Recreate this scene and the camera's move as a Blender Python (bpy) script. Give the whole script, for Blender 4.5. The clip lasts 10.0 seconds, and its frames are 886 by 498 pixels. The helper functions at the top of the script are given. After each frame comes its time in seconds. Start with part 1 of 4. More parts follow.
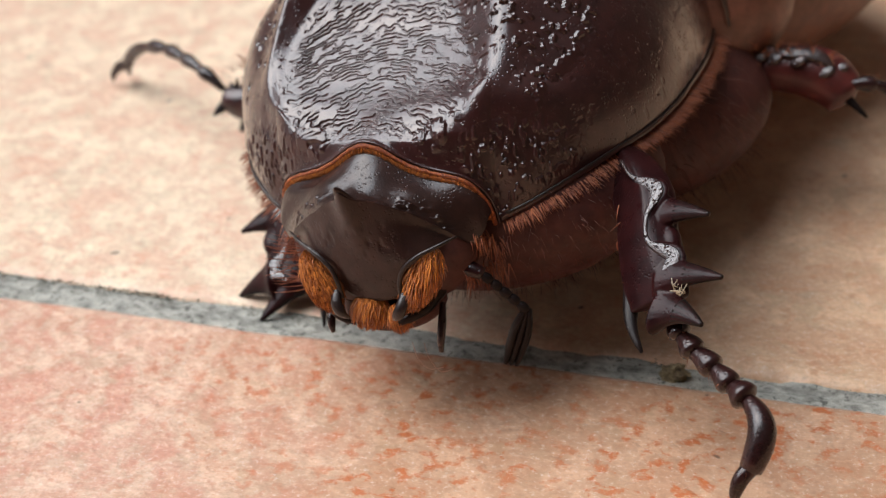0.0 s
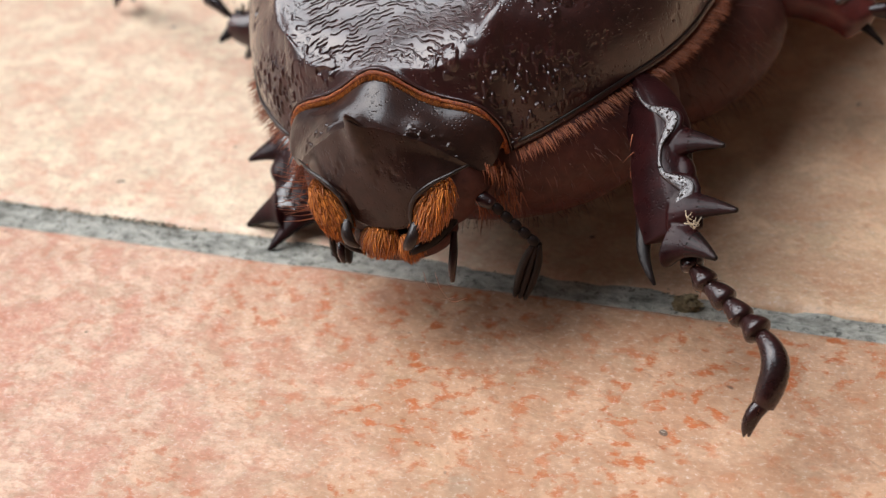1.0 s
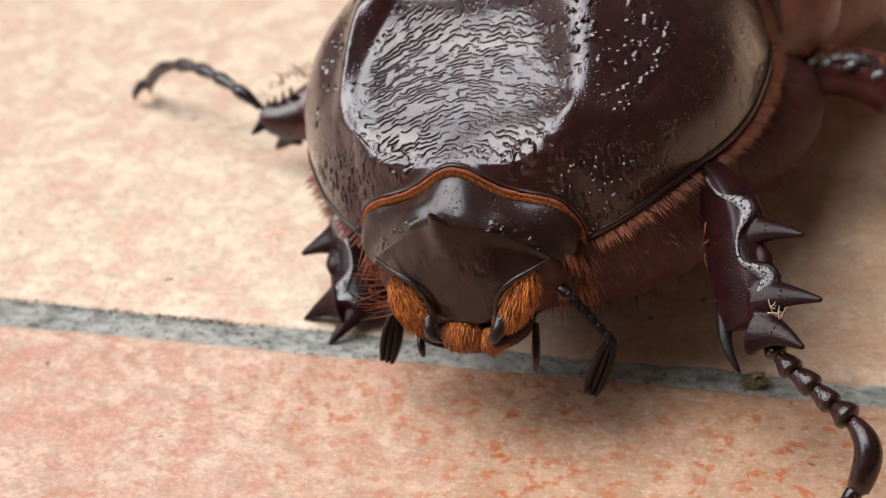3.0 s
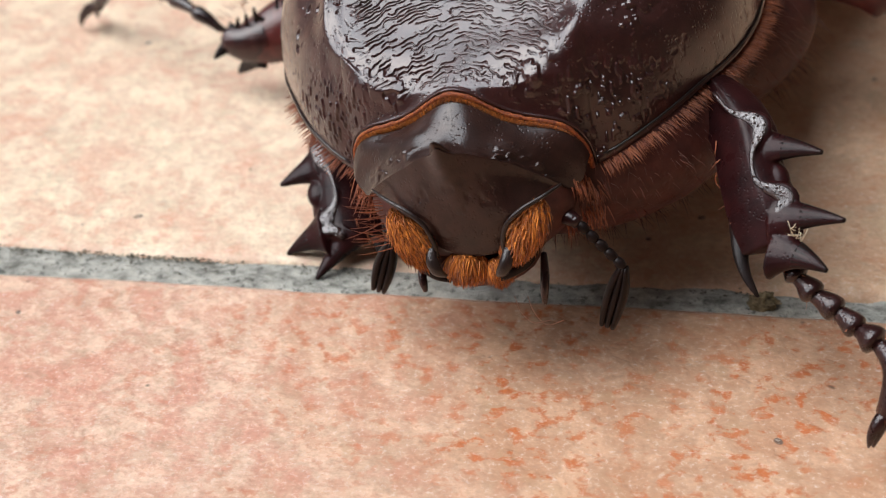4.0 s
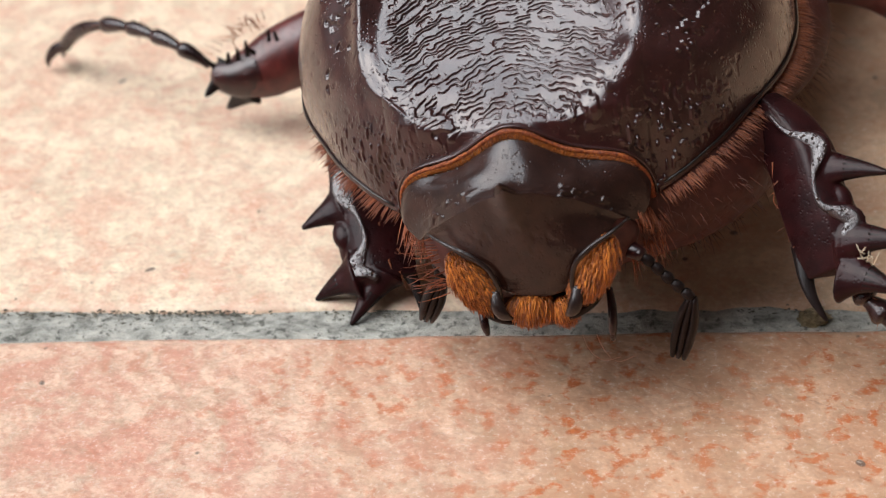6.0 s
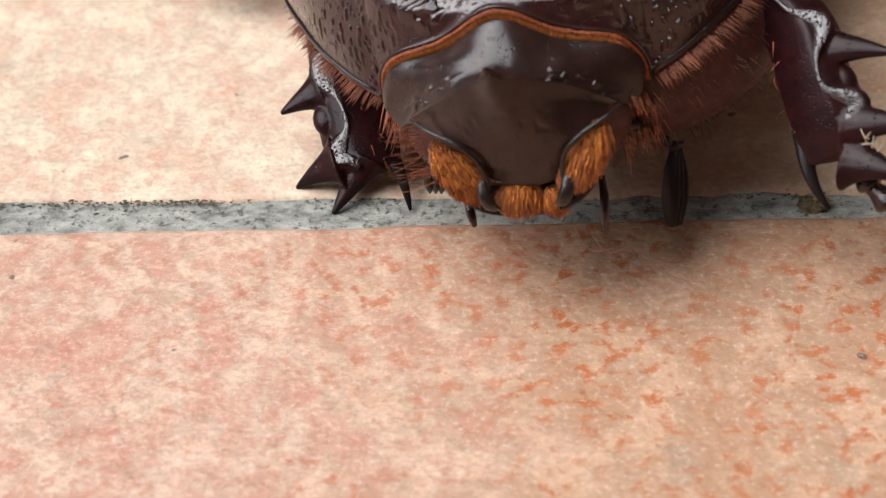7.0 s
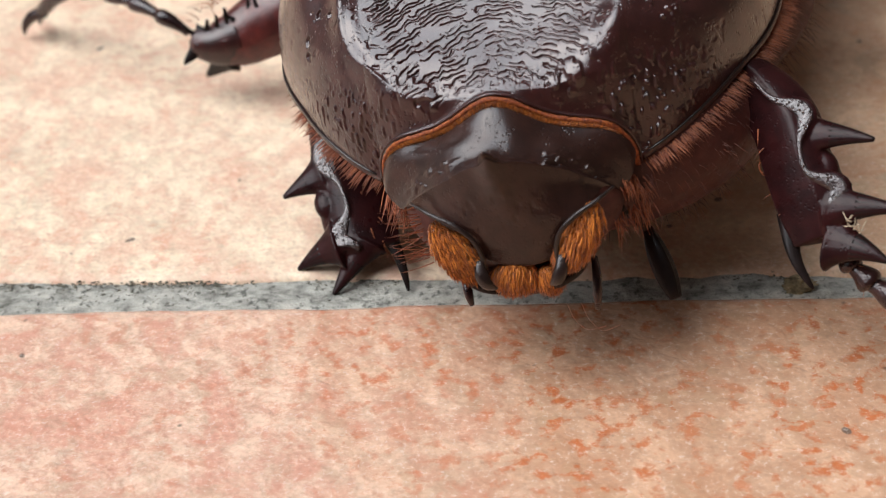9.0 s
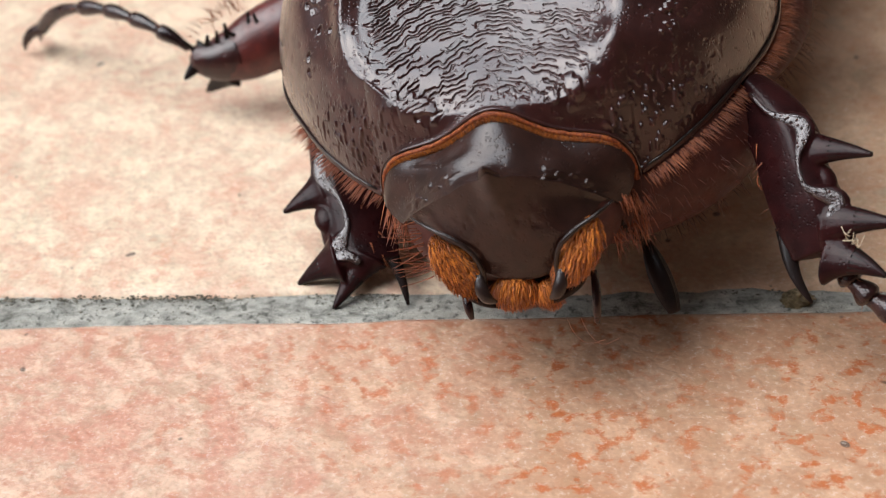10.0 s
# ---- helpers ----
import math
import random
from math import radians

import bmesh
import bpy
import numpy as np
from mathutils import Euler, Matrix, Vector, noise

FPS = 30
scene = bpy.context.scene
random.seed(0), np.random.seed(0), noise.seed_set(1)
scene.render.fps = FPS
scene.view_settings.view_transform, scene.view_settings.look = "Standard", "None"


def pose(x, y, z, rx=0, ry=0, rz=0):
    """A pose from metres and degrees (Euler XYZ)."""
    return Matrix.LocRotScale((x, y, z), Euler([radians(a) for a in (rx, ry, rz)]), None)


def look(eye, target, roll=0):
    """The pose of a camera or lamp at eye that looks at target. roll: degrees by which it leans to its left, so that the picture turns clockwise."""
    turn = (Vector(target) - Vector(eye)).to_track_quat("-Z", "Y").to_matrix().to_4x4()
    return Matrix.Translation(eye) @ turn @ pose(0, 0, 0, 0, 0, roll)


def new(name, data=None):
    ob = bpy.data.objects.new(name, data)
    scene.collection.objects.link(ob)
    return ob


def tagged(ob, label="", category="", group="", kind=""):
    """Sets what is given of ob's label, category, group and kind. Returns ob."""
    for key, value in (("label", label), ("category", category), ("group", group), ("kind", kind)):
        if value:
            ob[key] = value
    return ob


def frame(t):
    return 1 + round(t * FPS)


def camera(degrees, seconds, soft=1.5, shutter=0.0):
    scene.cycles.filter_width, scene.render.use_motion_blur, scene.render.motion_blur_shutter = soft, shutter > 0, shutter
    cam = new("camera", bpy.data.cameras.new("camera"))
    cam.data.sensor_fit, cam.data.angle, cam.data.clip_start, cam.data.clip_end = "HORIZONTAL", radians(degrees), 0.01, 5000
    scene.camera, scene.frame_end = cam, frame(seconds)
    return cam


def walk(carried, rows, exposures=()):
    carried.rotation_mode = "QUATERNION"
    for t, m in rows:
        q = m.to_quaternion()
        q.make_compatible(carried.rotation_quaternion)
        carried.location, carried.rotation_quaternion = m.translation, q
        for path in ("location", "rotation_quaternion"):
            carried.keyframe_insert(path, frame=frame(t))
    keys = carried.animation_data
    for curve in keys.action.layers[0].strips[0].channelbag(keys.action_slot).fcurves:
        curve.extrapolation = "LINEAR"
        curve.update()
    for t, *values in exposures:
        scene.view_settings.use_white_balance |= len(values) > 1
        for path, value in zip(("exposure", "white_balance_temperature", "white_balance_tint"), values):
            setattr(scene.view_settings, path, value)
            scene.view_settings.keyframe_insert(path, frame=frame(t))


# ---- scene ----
CM = 0.01
cam = camera(30.0, 10.0, soft=1.2)
cam.data.dof.use_dof, cam.data.dof.focus_distance, cam.data.dof.aperture_fstop = True, 0.0620, 88.0
PATH = [
    (0, (0.02770, -0.05446, 0.04141), (0.00898, 0.00174, 0.00411), -3.54),
    (0.5, (0.02759, -0.05380, 0.04108), (0.00923, 0.00097, 0.00154), -3.46),
    (1, (0.02707, -0.05396, 0.04099), (0.00870, 0.00062, 0.00120), -3.58),
    (1.5, (0.02592, -0.05401, 0.04132), (0.00847, 0.00115, 0.00191), -3.28),
    (2, (0.02455, -0.05416, 0.04169), (0.00872, 0.00174, 0.00264), -3.22),
    (2.5, (0.02242, -0.05496, 0.04255), (0.00766, 0.00165, 0.00412), -3.20),
    (2.7, (0.02158, -0.05565, 0.04338), (0.00639, 0.00129, 0.00559), -3.56),
    (3.8, (0.01720, -0.05311, 0.04209), (0.00616, 0.00230, 0.00077), -3.38),
    (4, (0.01613, -0.05276, 0.04232), (0.00573, 0.00242, 0.00052), -3.53),
    (4.5, (0.01272, -0.05197, 0.04252), (0.00289, 0.00313, 0.00047), -4.12),
    (5, (0.00983, -0.05153, 0.04329), (0.00093, 0.00428, 0.00198), -4.64),
    (5.2, (0.00932, -0.05125, 0.04337), (0.00130, 0.00444, 0.00171), -4.47),
    (6.3, (0.00816, -0.04928, 0.04266), (0.00450, 0.00515, -0.00120), -3.50),
    (6.5, (0.00844, -0.04835, 0.04218), (0.00447, 0.00462, -0.00340), -3.88),
    (7, (0.00852, -0.04775, 0.04194), (0.00445, 0.00398, -0.00504), -4.10),
    (7.5, (0.00823, -0.04885, 0.04239), (0.00434, 0.00429, -0.00300), -3.83),
    (8, (0.00805, -0.04953, 0.04281), (0.00442, 0.00455, -0.00148), -3.64),
    (8.5, (0.00816, -0.04945, 0.04284), (0.00446, 0.00461, -0.00147), -3.68),
    (9, (0.00815, -0.04973, 0.04297), (0.00479, 0.00461, -0.00103), -3.44),
    (9.5, (0.00808, -0.04983, 0.04305), (0.00481, 0.00467, -0.00076), -3.35),
    (10, (0.00801, -0.05001, 0.04306), (0.00484, 0.00478, -0.00038), -3.28),
]
walk(cam, [(t, look(eye, target, roll)) for t, eye, target, roll in PATH])

# ---- world and light: a bright overcast sky, stronger from the left, the side without added walls ----
world = bpy.data.worlds.new("sky")
scene.world = world
world.use_nodes = True
wn = world.node_tree
sky = wn.nodes.new("ShaderNodeTexSky")
sky.sky_type, sky.sun_disc = "NISHITA", False
SUN_ELEV, SUN_AZ = radians(57), radians(-97)
sky.sun_elevation, sky.sun_rotation = SUN_ELEV, SUN_AZ
sky.air_density, sky.dust_density, sky.ozone_density = 0.6, 8.0, 0.2
wn.links.new(sky.outputs[0], wn.nodes["Background"].inputs[0])
wn.nodes["Background"].inputs[1].default_value = 0.074
sun_data = bpy.data.lights.new("sun", "SUN")
sun_data.energy, sun_data.angle, sun_data.color = 4.3, radians(64), (0.825, 0.905, 1.0)
sun = new("sun", sun_data)
sun.matrix_world = look((math.sin(SUN_AZ) * 3, math.cos(SUN_AZ) * 3, math.tan(SUN_ELEV) * 3), (0, 0, 0))
scene.view_settings.exposure = 0.0


# ---- small numeric tools ----
def hash01(ix, iy, iz, seed=0):
    h = (ix * 374761393 + iy * 668265263 + iz * 2147483647 + seed * 974711) & 0xFFFFFFFF
    h = ((h ^ (h >> 13)) * 1274126177) & 0xFFFFFFFF
    h = ((h ^ (h >> 16)) * 2246822519) & 0xFFFFFFFF
    return ((h ^ (h >> 15)) & 0xFFFFFF) / float(0xFFFFFF)


def vnoise(x, y, z=0.0, seed=0):
    """Smooth value noise in -1..1 for arrays."""
    x, y, z = np.broadcast_arrays(np.asarray(x, float), np.asarray(y, float), np.asarray(z, float))
    ix, iy, iz = np.floor(x).astype(np.int64), np.floor(y).astype(np.int64), np.floor(z).astype(np.int64)
    fx, fy, fz = x - ix, y - iy, z - iz
    fx, fy, fz = (f * f * f * (f * (f * 6 - 15) + 10) for f in (fx, fy, fz))
    out = 0
    for a in (0, 1):
        for b in (0, 1):
            for c in (0, 1):
                w = (fx if a else 1 - fx) * (fy if b else 1 - fy) * (fz if c else 1 - fz)
                out = out + w * hash01(ix + a, iy + b, iz + c, seed)
    return out * 2 - 1


def smooth(a, b, x):
    t = np.clip((np.asarray(x, float) - a) / (b - a), 0, 1)
    return t * t * (3 - 2 * t)


def interp(x, table):
    xs, ys = zip(*table)
    return np.interp(x, xs, ys)


def spline(x, table):
    """A smooth curve through a few (x, y) pairs."""
    xs, ys = (np.array(v, float) for v in zip(*table))
    m = np.gradient(ys, xs)
    x = np.clip(np.asarray(x, float), xs[0], xs[-1])
    k = np.clip(np.searchsorted(xs, x) - 1, 0, len(xs) - 2)
    h = xs[k + 1] - xs[k]
    t = (x - xs[k]) / h
    return ((2 * t**3 - 3 * t**2 + 1) * ys[k] + (t**3 - 2 * t**2 + t) * h * m[k]
            + (-2 * t**3 + 3 * t**2) * ys[k + 1] + (t**3 - t**2) * h * m[k + 1])


# ---- materials ----
def material(name):
    m = bpy.data.materials.new(name)
    m.use_nodes = True
    return m, m.node_tree, m.node_tree.nodes["Principled BSDF"]


def node(tree, kind, **values):
    n = tree.nodes.new(kind)
    for key, value in values.items():
        n.inputs[key.replace("_", " ")].default_value = value
    return n


def ramp(tree, fac, stops):
    n = tree.nodes.new("ShaderNodeValToRGB")
    while len(n.color_ramp.elements) < len(stops):
        n.color_ramp.elements.new(0.5)
    for e, (p, c) in zip(n.color_ramp.elements, stops):
        e.position, e.color = p, (*c, 1)
    tree.links.new(fac, n.inputs[0])
    return n.outputs[0]


def mix(tree, fac, a, b, blend="MIX"):
    n = tree.nodes.new("ShaderNodeMix")
    n.data_type, n.blend_type = "RGBA", blend
    for socket, v in ((n.inputs[0], fac), (n.inputs[6], a), (n.inputs[7], b)):
        if isinstance(v, bpy.types.NodeSocket):
            tree.links.new(v, socket)
        else:
            socket.default_value = (*v, 1) if isinstance(v, tuple) else v
    return n.outputs[2]


def noise_tex(tree, scale, detail=4.0, rough=0.55, where=None, distortion=0.0, stretch=None):
    coord = tree.nodes.new("ShaderNodeNewGeometry").outputs["Position"] if where is None else where
    mp = tree.nodes.new("ShaderNodeMapping")
    mp.inputs["Scale"].default_value = stretch or (1, 1, 1)
    tree.links.new(coord, mp.inputs[0])
    n = node(tree, "ShaderNodeTexNoise", Scale=scale, Detail=detail, Roughness=rough, Distortion=distortion)
    tree.links.new(mp.outputs[0], n.inputs["Vector"])
    return n.outputs[0]


def bump(tree, bsdf, height, strength, distance):
    b = node(tree, "ShaderNodeBump", Strength=strength, Distance=distance)
    tree.links.new(height, b.inputs["Height"])
    tree.links.new(b.outputs[0], bsdf.inputs["Normal"])
    return b


def cuticle(name, base, tint, rough=0.26, coat=0.35, grain=5000, strength=0.25, coat_rough=0.2, depth=0.00004, coat_ior=1.5, spec=0.5):
    """Beetle shell: dark chitin, slightly mottled, with pin-prick pits and a varnish-like surface."""
    m, t, b = material(name)
    obj = t.nodes.new("ShaderNodeTexCoord").outputs["Object"]
    n = noise_tex(t, 1100, 6, 0.65, obj)
    t.links.new(ramp(t, n, [(0.36, base), (0.66, tint)]), b.inputs["Base Color"])
    r = node(t, "ShaderNodeMapRange")
    t.links.new(noise_tex(t, 1500, 5, 0.65, obj), r.inputs[0])
    r.inputs[1].default_value, r.inputs[2].default_value = 0.35, 0.68
    r.inputs[3].default_value, r.inputs[4].default_value = rough - 0.06, rough + 0.14
    t.links.new(r.outputs[0], b.inputs["Roughness"])
    b.inputs["IOR"].default_value, b.inputs["Specular IOR Level"].default_value = 1.5, spec
    b.inputs["Coat IOR"].default_value = coat_ior
    b.inputs["Coat Weight"].default_value, b.inputs["Coat Roughness"].default_value = coat, coat_rough
    v = node(t, "ShaderNodeTexVoronoi", Scale=grain)
    t.links.new(obj, v.inputs["Vector"])
    pits = ramp(t, v.outputs["Distance"], [(0.12, (0, 0, 0)), (0.38, (1, 1, 1))])
    sparse = ramp(t, noise_tex(t, grain * 0.25, 3, 0.6, obj), [(0.42, (0, 0, 0)), (0.58, (1, 1, 1))])
    pits = mix(t, sparse, (1.0, 1.0, 1.0), pits)
    height = mix(t, 0.3, pits, noise_tex(t, grain * 1.6, 4, 0.65, obj))
    bp = bump(t, b, height, strength, depth)
    t.links.new(bp.outputs[0], b.inputs["Coat Normal"])
    return m


SHELL = cuticle("pronotum_cuticle", (0.024, 0.0064, 0.0062), (0.044, 0.0118, 0.0104), 0.36, 1.0, 6500, 0.55, 0.14, coat_ior=1.60, spec=0.16)
HEAD = cuticle("head_cuticle", (0.018, 0.0070, 0.0054), (0.033, 0.0125, 0.0090), 0.40, 0.75, 7000, 0.40, 0.18, 0.00006, 1.5, 0.12)
LEG = cuticle("leg_cuticle", (0.013, 0.0036, 0.0040), (0.030, 0.0068, 0.0070), 0.32, 0.16, 6500, 0.32, 0.12, 0.00005, 1.5, 0.10)
CREST = cuticle("ridge_cuticle", (0.014, 0.0048, 0.0052), (0.035, 0.0105, 0.0105), 0.34, 1.0, 7000, 0.9, 0.13, 0.00012, 1.85, 0.4)
TOOTH = cuticle("tooth_cuticle", (0.008, 0.0055, 0.005), (0.016, 0.009, 0.008), 0.34, 0.10, 6500, 0.3, 0.12, spec=0.12)
TARSUS = cuticle("tarsus_cuticle", (0.010, 0.0038, 0.0040), (0.031, 0.0076, 0.0068), 0.26, 0.4, 5500, 0.4, 0.10, spec=0.35)
GLOSS = cuticle("rim_cuticle", (0.010, 0.0055, 0.0045), (0.020, 0.010, 0.008), 0.34, 0.6, 9000, 0.5, 0.10, 0.00004, 1.5, 0.25)
BELLY = cuticle("belly_cuticle", (0.046, 0.0105, 0.0075), (0.090, 0.0215, 0.0145), 0.6, 0.0, 3500, 0.5)
ABDOMEN = cuticle("abdomen_cuticle", (0.14, 0.052, 0.032), (0.23, 0.088, 0.054), 0.45, 0.25, 3000, 0.5, 0.2)
SHIN = cuticle("shin_cuticle", (0.020, 0.0050, 0.0050), (0.055, 0.011, 0.010), 0.34, 0.4, 4200, 0.7, 0.12)
REDLEG = cuticle("femur_cuticle", (0.055, 0.010, 0.009), (0.13, 0.022, 0.018), 0.34, 0.4, 4200, 0.6, 0.12)
ELYTRA = cuticle("elytra_cuticle", (0.026, 0.010, 0.006), (0.07, 0.026, 0.014), 0.32, 0.3, 2600, 0.5)
CLUB = cuticle("antenna_cuticle", (0.010, 0.0035, 0.0038), (0.028, 0.0060, 0.0058), 0.30, 0.6, 5000, 0.4, 0.12, spec=0.25)


def hair_material(name, dark, light, rough=0.45):
    m, t, b = material(name)
    info = t.nodes.new("ShaderNodeNewGeometry").outputs["Random Per Island"]
    t.links.new(ramp(t, info, [(0.0, dark), (0.6, tuple(0.5 * (a + c) for a, c in zip(dark, light))), (1.0, light)]), b.inputs["Base Color"])
    b.inputs["Roughness"].default_value = rough
    b.inputs["Sheen Weight"].default_value = 0.15
    return m


RED_HAIR = hair_material("red_brown_bristle", (0.20, 0.042, 0.014), (0.50, 0.16, 0.062))
ORANGE_HAIR = hair_material("orange_bristle", (0.20, 0.040, 0.004), (0.70, 0.225, 0.026))
DARK_HAIR = hair_material("dark_red_bristle", (0.07, 0.016, 0.010), (0.20, 0.050, 0.026))
PALE_HAIR = hair_material("pale_fibre", (0.40, 0.30, 0.18), (0.62, 0.52, 0.38))


def membrane():
    m, t, b = material("orange_membrane")
    n = noise_tex(t, 9000, 4, 0.7)
    t.links.new(ramp(t, n, [(0.35, (0.11, 0.020, 0.006)), (0.5, (0.25, 0.052, 0.010)), (0.65, (0.44, 0.12, 0.020))]), b.inputs["Base Color"])
    b.inputs["Roughness"].default_value = 0.6
    bump(t, b, n, 0.8, 0.00006)
    return m


RIM = membrane()


def tile_material(name, left, right, split):
    """Glazed stoneware with a printed marble: cream ground, small clouds and rusty flecks; the colours pass from left
    to right across split.
    """
    m, t, b = material(name)
    pos = t.nodes.new("ShaderNodeNewGeometry").outputs["Position"]
    mid = noise_tex(t, 380, 7, 0.62, pos, 0.4)
    mid2 = noise_tex(t, 1150, 6, 0.66, pos, 0.6, (0.85, 1, 1))
    fine = noise_tex(t, 1450, 7, 0.62, pos, 0.25, (0.85, 1, 1))
    tiny = noise_tex(t, 4600, 4, 0.7, pos, 0.3, (0.85, 1, 1))
    grain = noise_tex(t, 2400, 6, 0.70, pos, 0.6, (0.8, 1, 1))
    olive = noise_tex(t, 640, 6, 0.64, pos, 0.4)
    cloud = noise_tex(t, 140, 4, 0.6, pos)
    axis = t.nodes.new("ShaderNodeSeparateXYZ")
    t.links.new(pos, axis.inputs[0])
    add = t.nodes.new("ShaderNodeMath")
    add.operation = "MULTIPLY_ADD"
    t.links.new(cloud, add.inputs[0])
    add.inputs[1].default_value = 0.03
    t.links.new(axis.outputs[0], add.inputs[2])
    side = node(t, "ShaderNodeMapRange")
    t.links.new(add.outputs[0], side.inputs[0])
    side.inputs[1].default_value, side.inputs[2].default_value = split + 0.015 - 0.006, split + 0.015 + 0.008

    def marble(pale, warm, fleck, amount, many):
        white = tuple(min(0.92, v * 1.20) for v in pale)
        c = ramp(t, mid, [(0.42, white), (0.485, pale), (0.535, tuple(0.5 * (a + d) for a, d in zip(pale, warm))), (0.60, warm)])
        c = mix(t, ramp(t, mid2, [(0.50, (0, 0, 0)), (0.58, (many, many, many))]), c, tuple(v * 0.92 for v in warm))
        c = mix(t, ramp(t, grain, [(0.50, (0, 0, 0)), (0.60, (many * 0.7,) * 3)]), c, tuple(v * 0.95 for v in warm))
        c = mix(t, ramp(t, grain, [(0.38, (0.45, 0.45, 0.45)), (0.48, (0, 0, 0))]), c, white)
        where = ramp(t, cloud, [(0.40, (amount * 0.30,) * 3), (0.57, (amount,) * 3)])
        spots = mix(t, 1.0, ramp(t, fine, [(0.530, (0, 0, 0)), (0.568, (0.55, 0.55, 0.55)), (0.63, (1, 1, 1))]), where, "MULTIPLY")
        dull = tuple(v * f for v, f in zip(warm, (0.80, 1.02, 0.98)))
        c = mix(t, ramp(t, olive, [(0.53, (0, 0, 0)), (0.66, (0.8 * many + 0.1,) * 3)]), c, dull)
        c = mix(t, ramp(t, olive, [(0.34, (0.9 * many,) * 3), (0.46, (0, 0, 0))]), c, white)
        return mix(t, spots, c, fleck)

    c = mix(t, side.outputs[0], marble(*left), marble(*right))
    grey = ramp(t, noise_tex(t, 300, 3, 0.55, pos, 0.2), [(0.64, (0, 0, 0)), (0.74, (0.4, 0.4, 0.4))])
    c = mix(t, grey, c, (0.36, 0.31, 0.23))
    grit = noise_tex(t, 1000, 1, 0.4, pos)
    c = mix(t, ramp(t, grit, [(0.775, (0, 0, 0)), (0.80, (0.8, 0.8, 0.8))]), c, (0.06, 0.045, 0.04))
    c = mix(t, ramp(t, tiny, [(0.32, (0.34, 0.34, 0.34)), (0.48, (0, 0, 0))]), c, (0.36, 0.22, 0.16))
    c = mix(t, ramp(t, tiny, [(0.55, (0, 0, 0)), (0.72, (0.40, 0.40, 0.40))]), c, (0.92, 0.86, 0.78))
    t.links.new(c, b.inputs["Base Color"])
    t.links.new(ramp(t, mid, [(0.35, (0.32, 0.32, 0.32)), (0.65, (0.5, 0.5, 0.5))]), b.inputs["Roughness"])
    b.inputs["Specular IOR Level"].default_value = 0.35
    bump(t, b, mix(t, 0.5, noise_tex(t, 420, 2, 0.5, pos, 0.3), noise_tex(t, 1250, 2, 0.5, pos, 0.3)), 0.8, 0.00032)
    return m


TILE_NEAR = tile_material("pink_tile", ((0.675, 0.472, 0.348), (0.635, 0.325, 0.232), (0.56, 0.185, 0.10), 0.6, 0.62),
                          ((0.545, 0.335, 0.215), (0.51, 0.280, 0.165), (0.51, 0.145, 0.045), 1.0, 0.22), 0.0035)
# right of the split the cream turns darker and more ochre
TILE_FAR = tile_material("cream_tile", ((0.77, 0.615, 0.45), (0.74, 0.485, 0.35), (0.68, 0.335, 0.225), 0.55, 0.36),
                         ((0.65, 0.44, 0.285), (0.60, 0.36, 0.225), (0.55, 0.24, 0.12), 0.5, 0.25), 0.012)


def grout_material():
    m, t, b = material("grey_grout")
    pos = t.nodes.new("ShaderNodeNewGeometry").outputs["Position"]
    a = noise_tex(t, 1600, 7, 0.72, pos, 0.3, (0.55, 1, 1))
    d = noise_tex(t, 3000, 5, 0.65, pos)
    c = ramp(t, a, [(0.32, (0.13, 0.128, 0.108)), (0.48, (0.34, 0.335, 0.295)), (0.68, (0.58, 0.565, 0.50))])
    c = mix(t, ramp(t, d, [(0.56, (0, 0, 0)), (0.64, (0.8, 0.8, 0.8))]), c, (0.07, 0.07, 0.058))
    t.links.new(c, b.inputs["Base Color"])
    b.inputs["Roughness"].default_value = 0.85
    bump(t, b, mix(t, 0.5, a, d), 0.8, 0.0003)
    return m


GROUT = grout_material()


# ---- mesh tools: all in centimetres of the world ----
BASE = np.array([0.9, 0.9, 0.0])


def mesh_object(name, verts, faces, mat, parent=None, origin=(0, 0, 0), label="", flat=False):
    """One mesh object; verts in world centimetres, its origin at a world place in centimetres."""
    me = bpy.data.meshes.new(name)
    o = np.asarray(origin, float)
    me.from_pydata(((np.asarray(verts, float) - o) * CM).tolist(), [], faces)
    me.materials.append(mat)
    me.update()
    if not flat:
        me.shade_smooth()
    ob = new(name, me)
    at = o
    if parent is not None:
        ob.parent = parent
        at = o - ORIGIN[parent]
    ORIGIN[ob] = o
    ob.location = Vector((at * CM).tolist())
    if label:
        tagged(ob, label)
    return ob


ORIGIN = {}


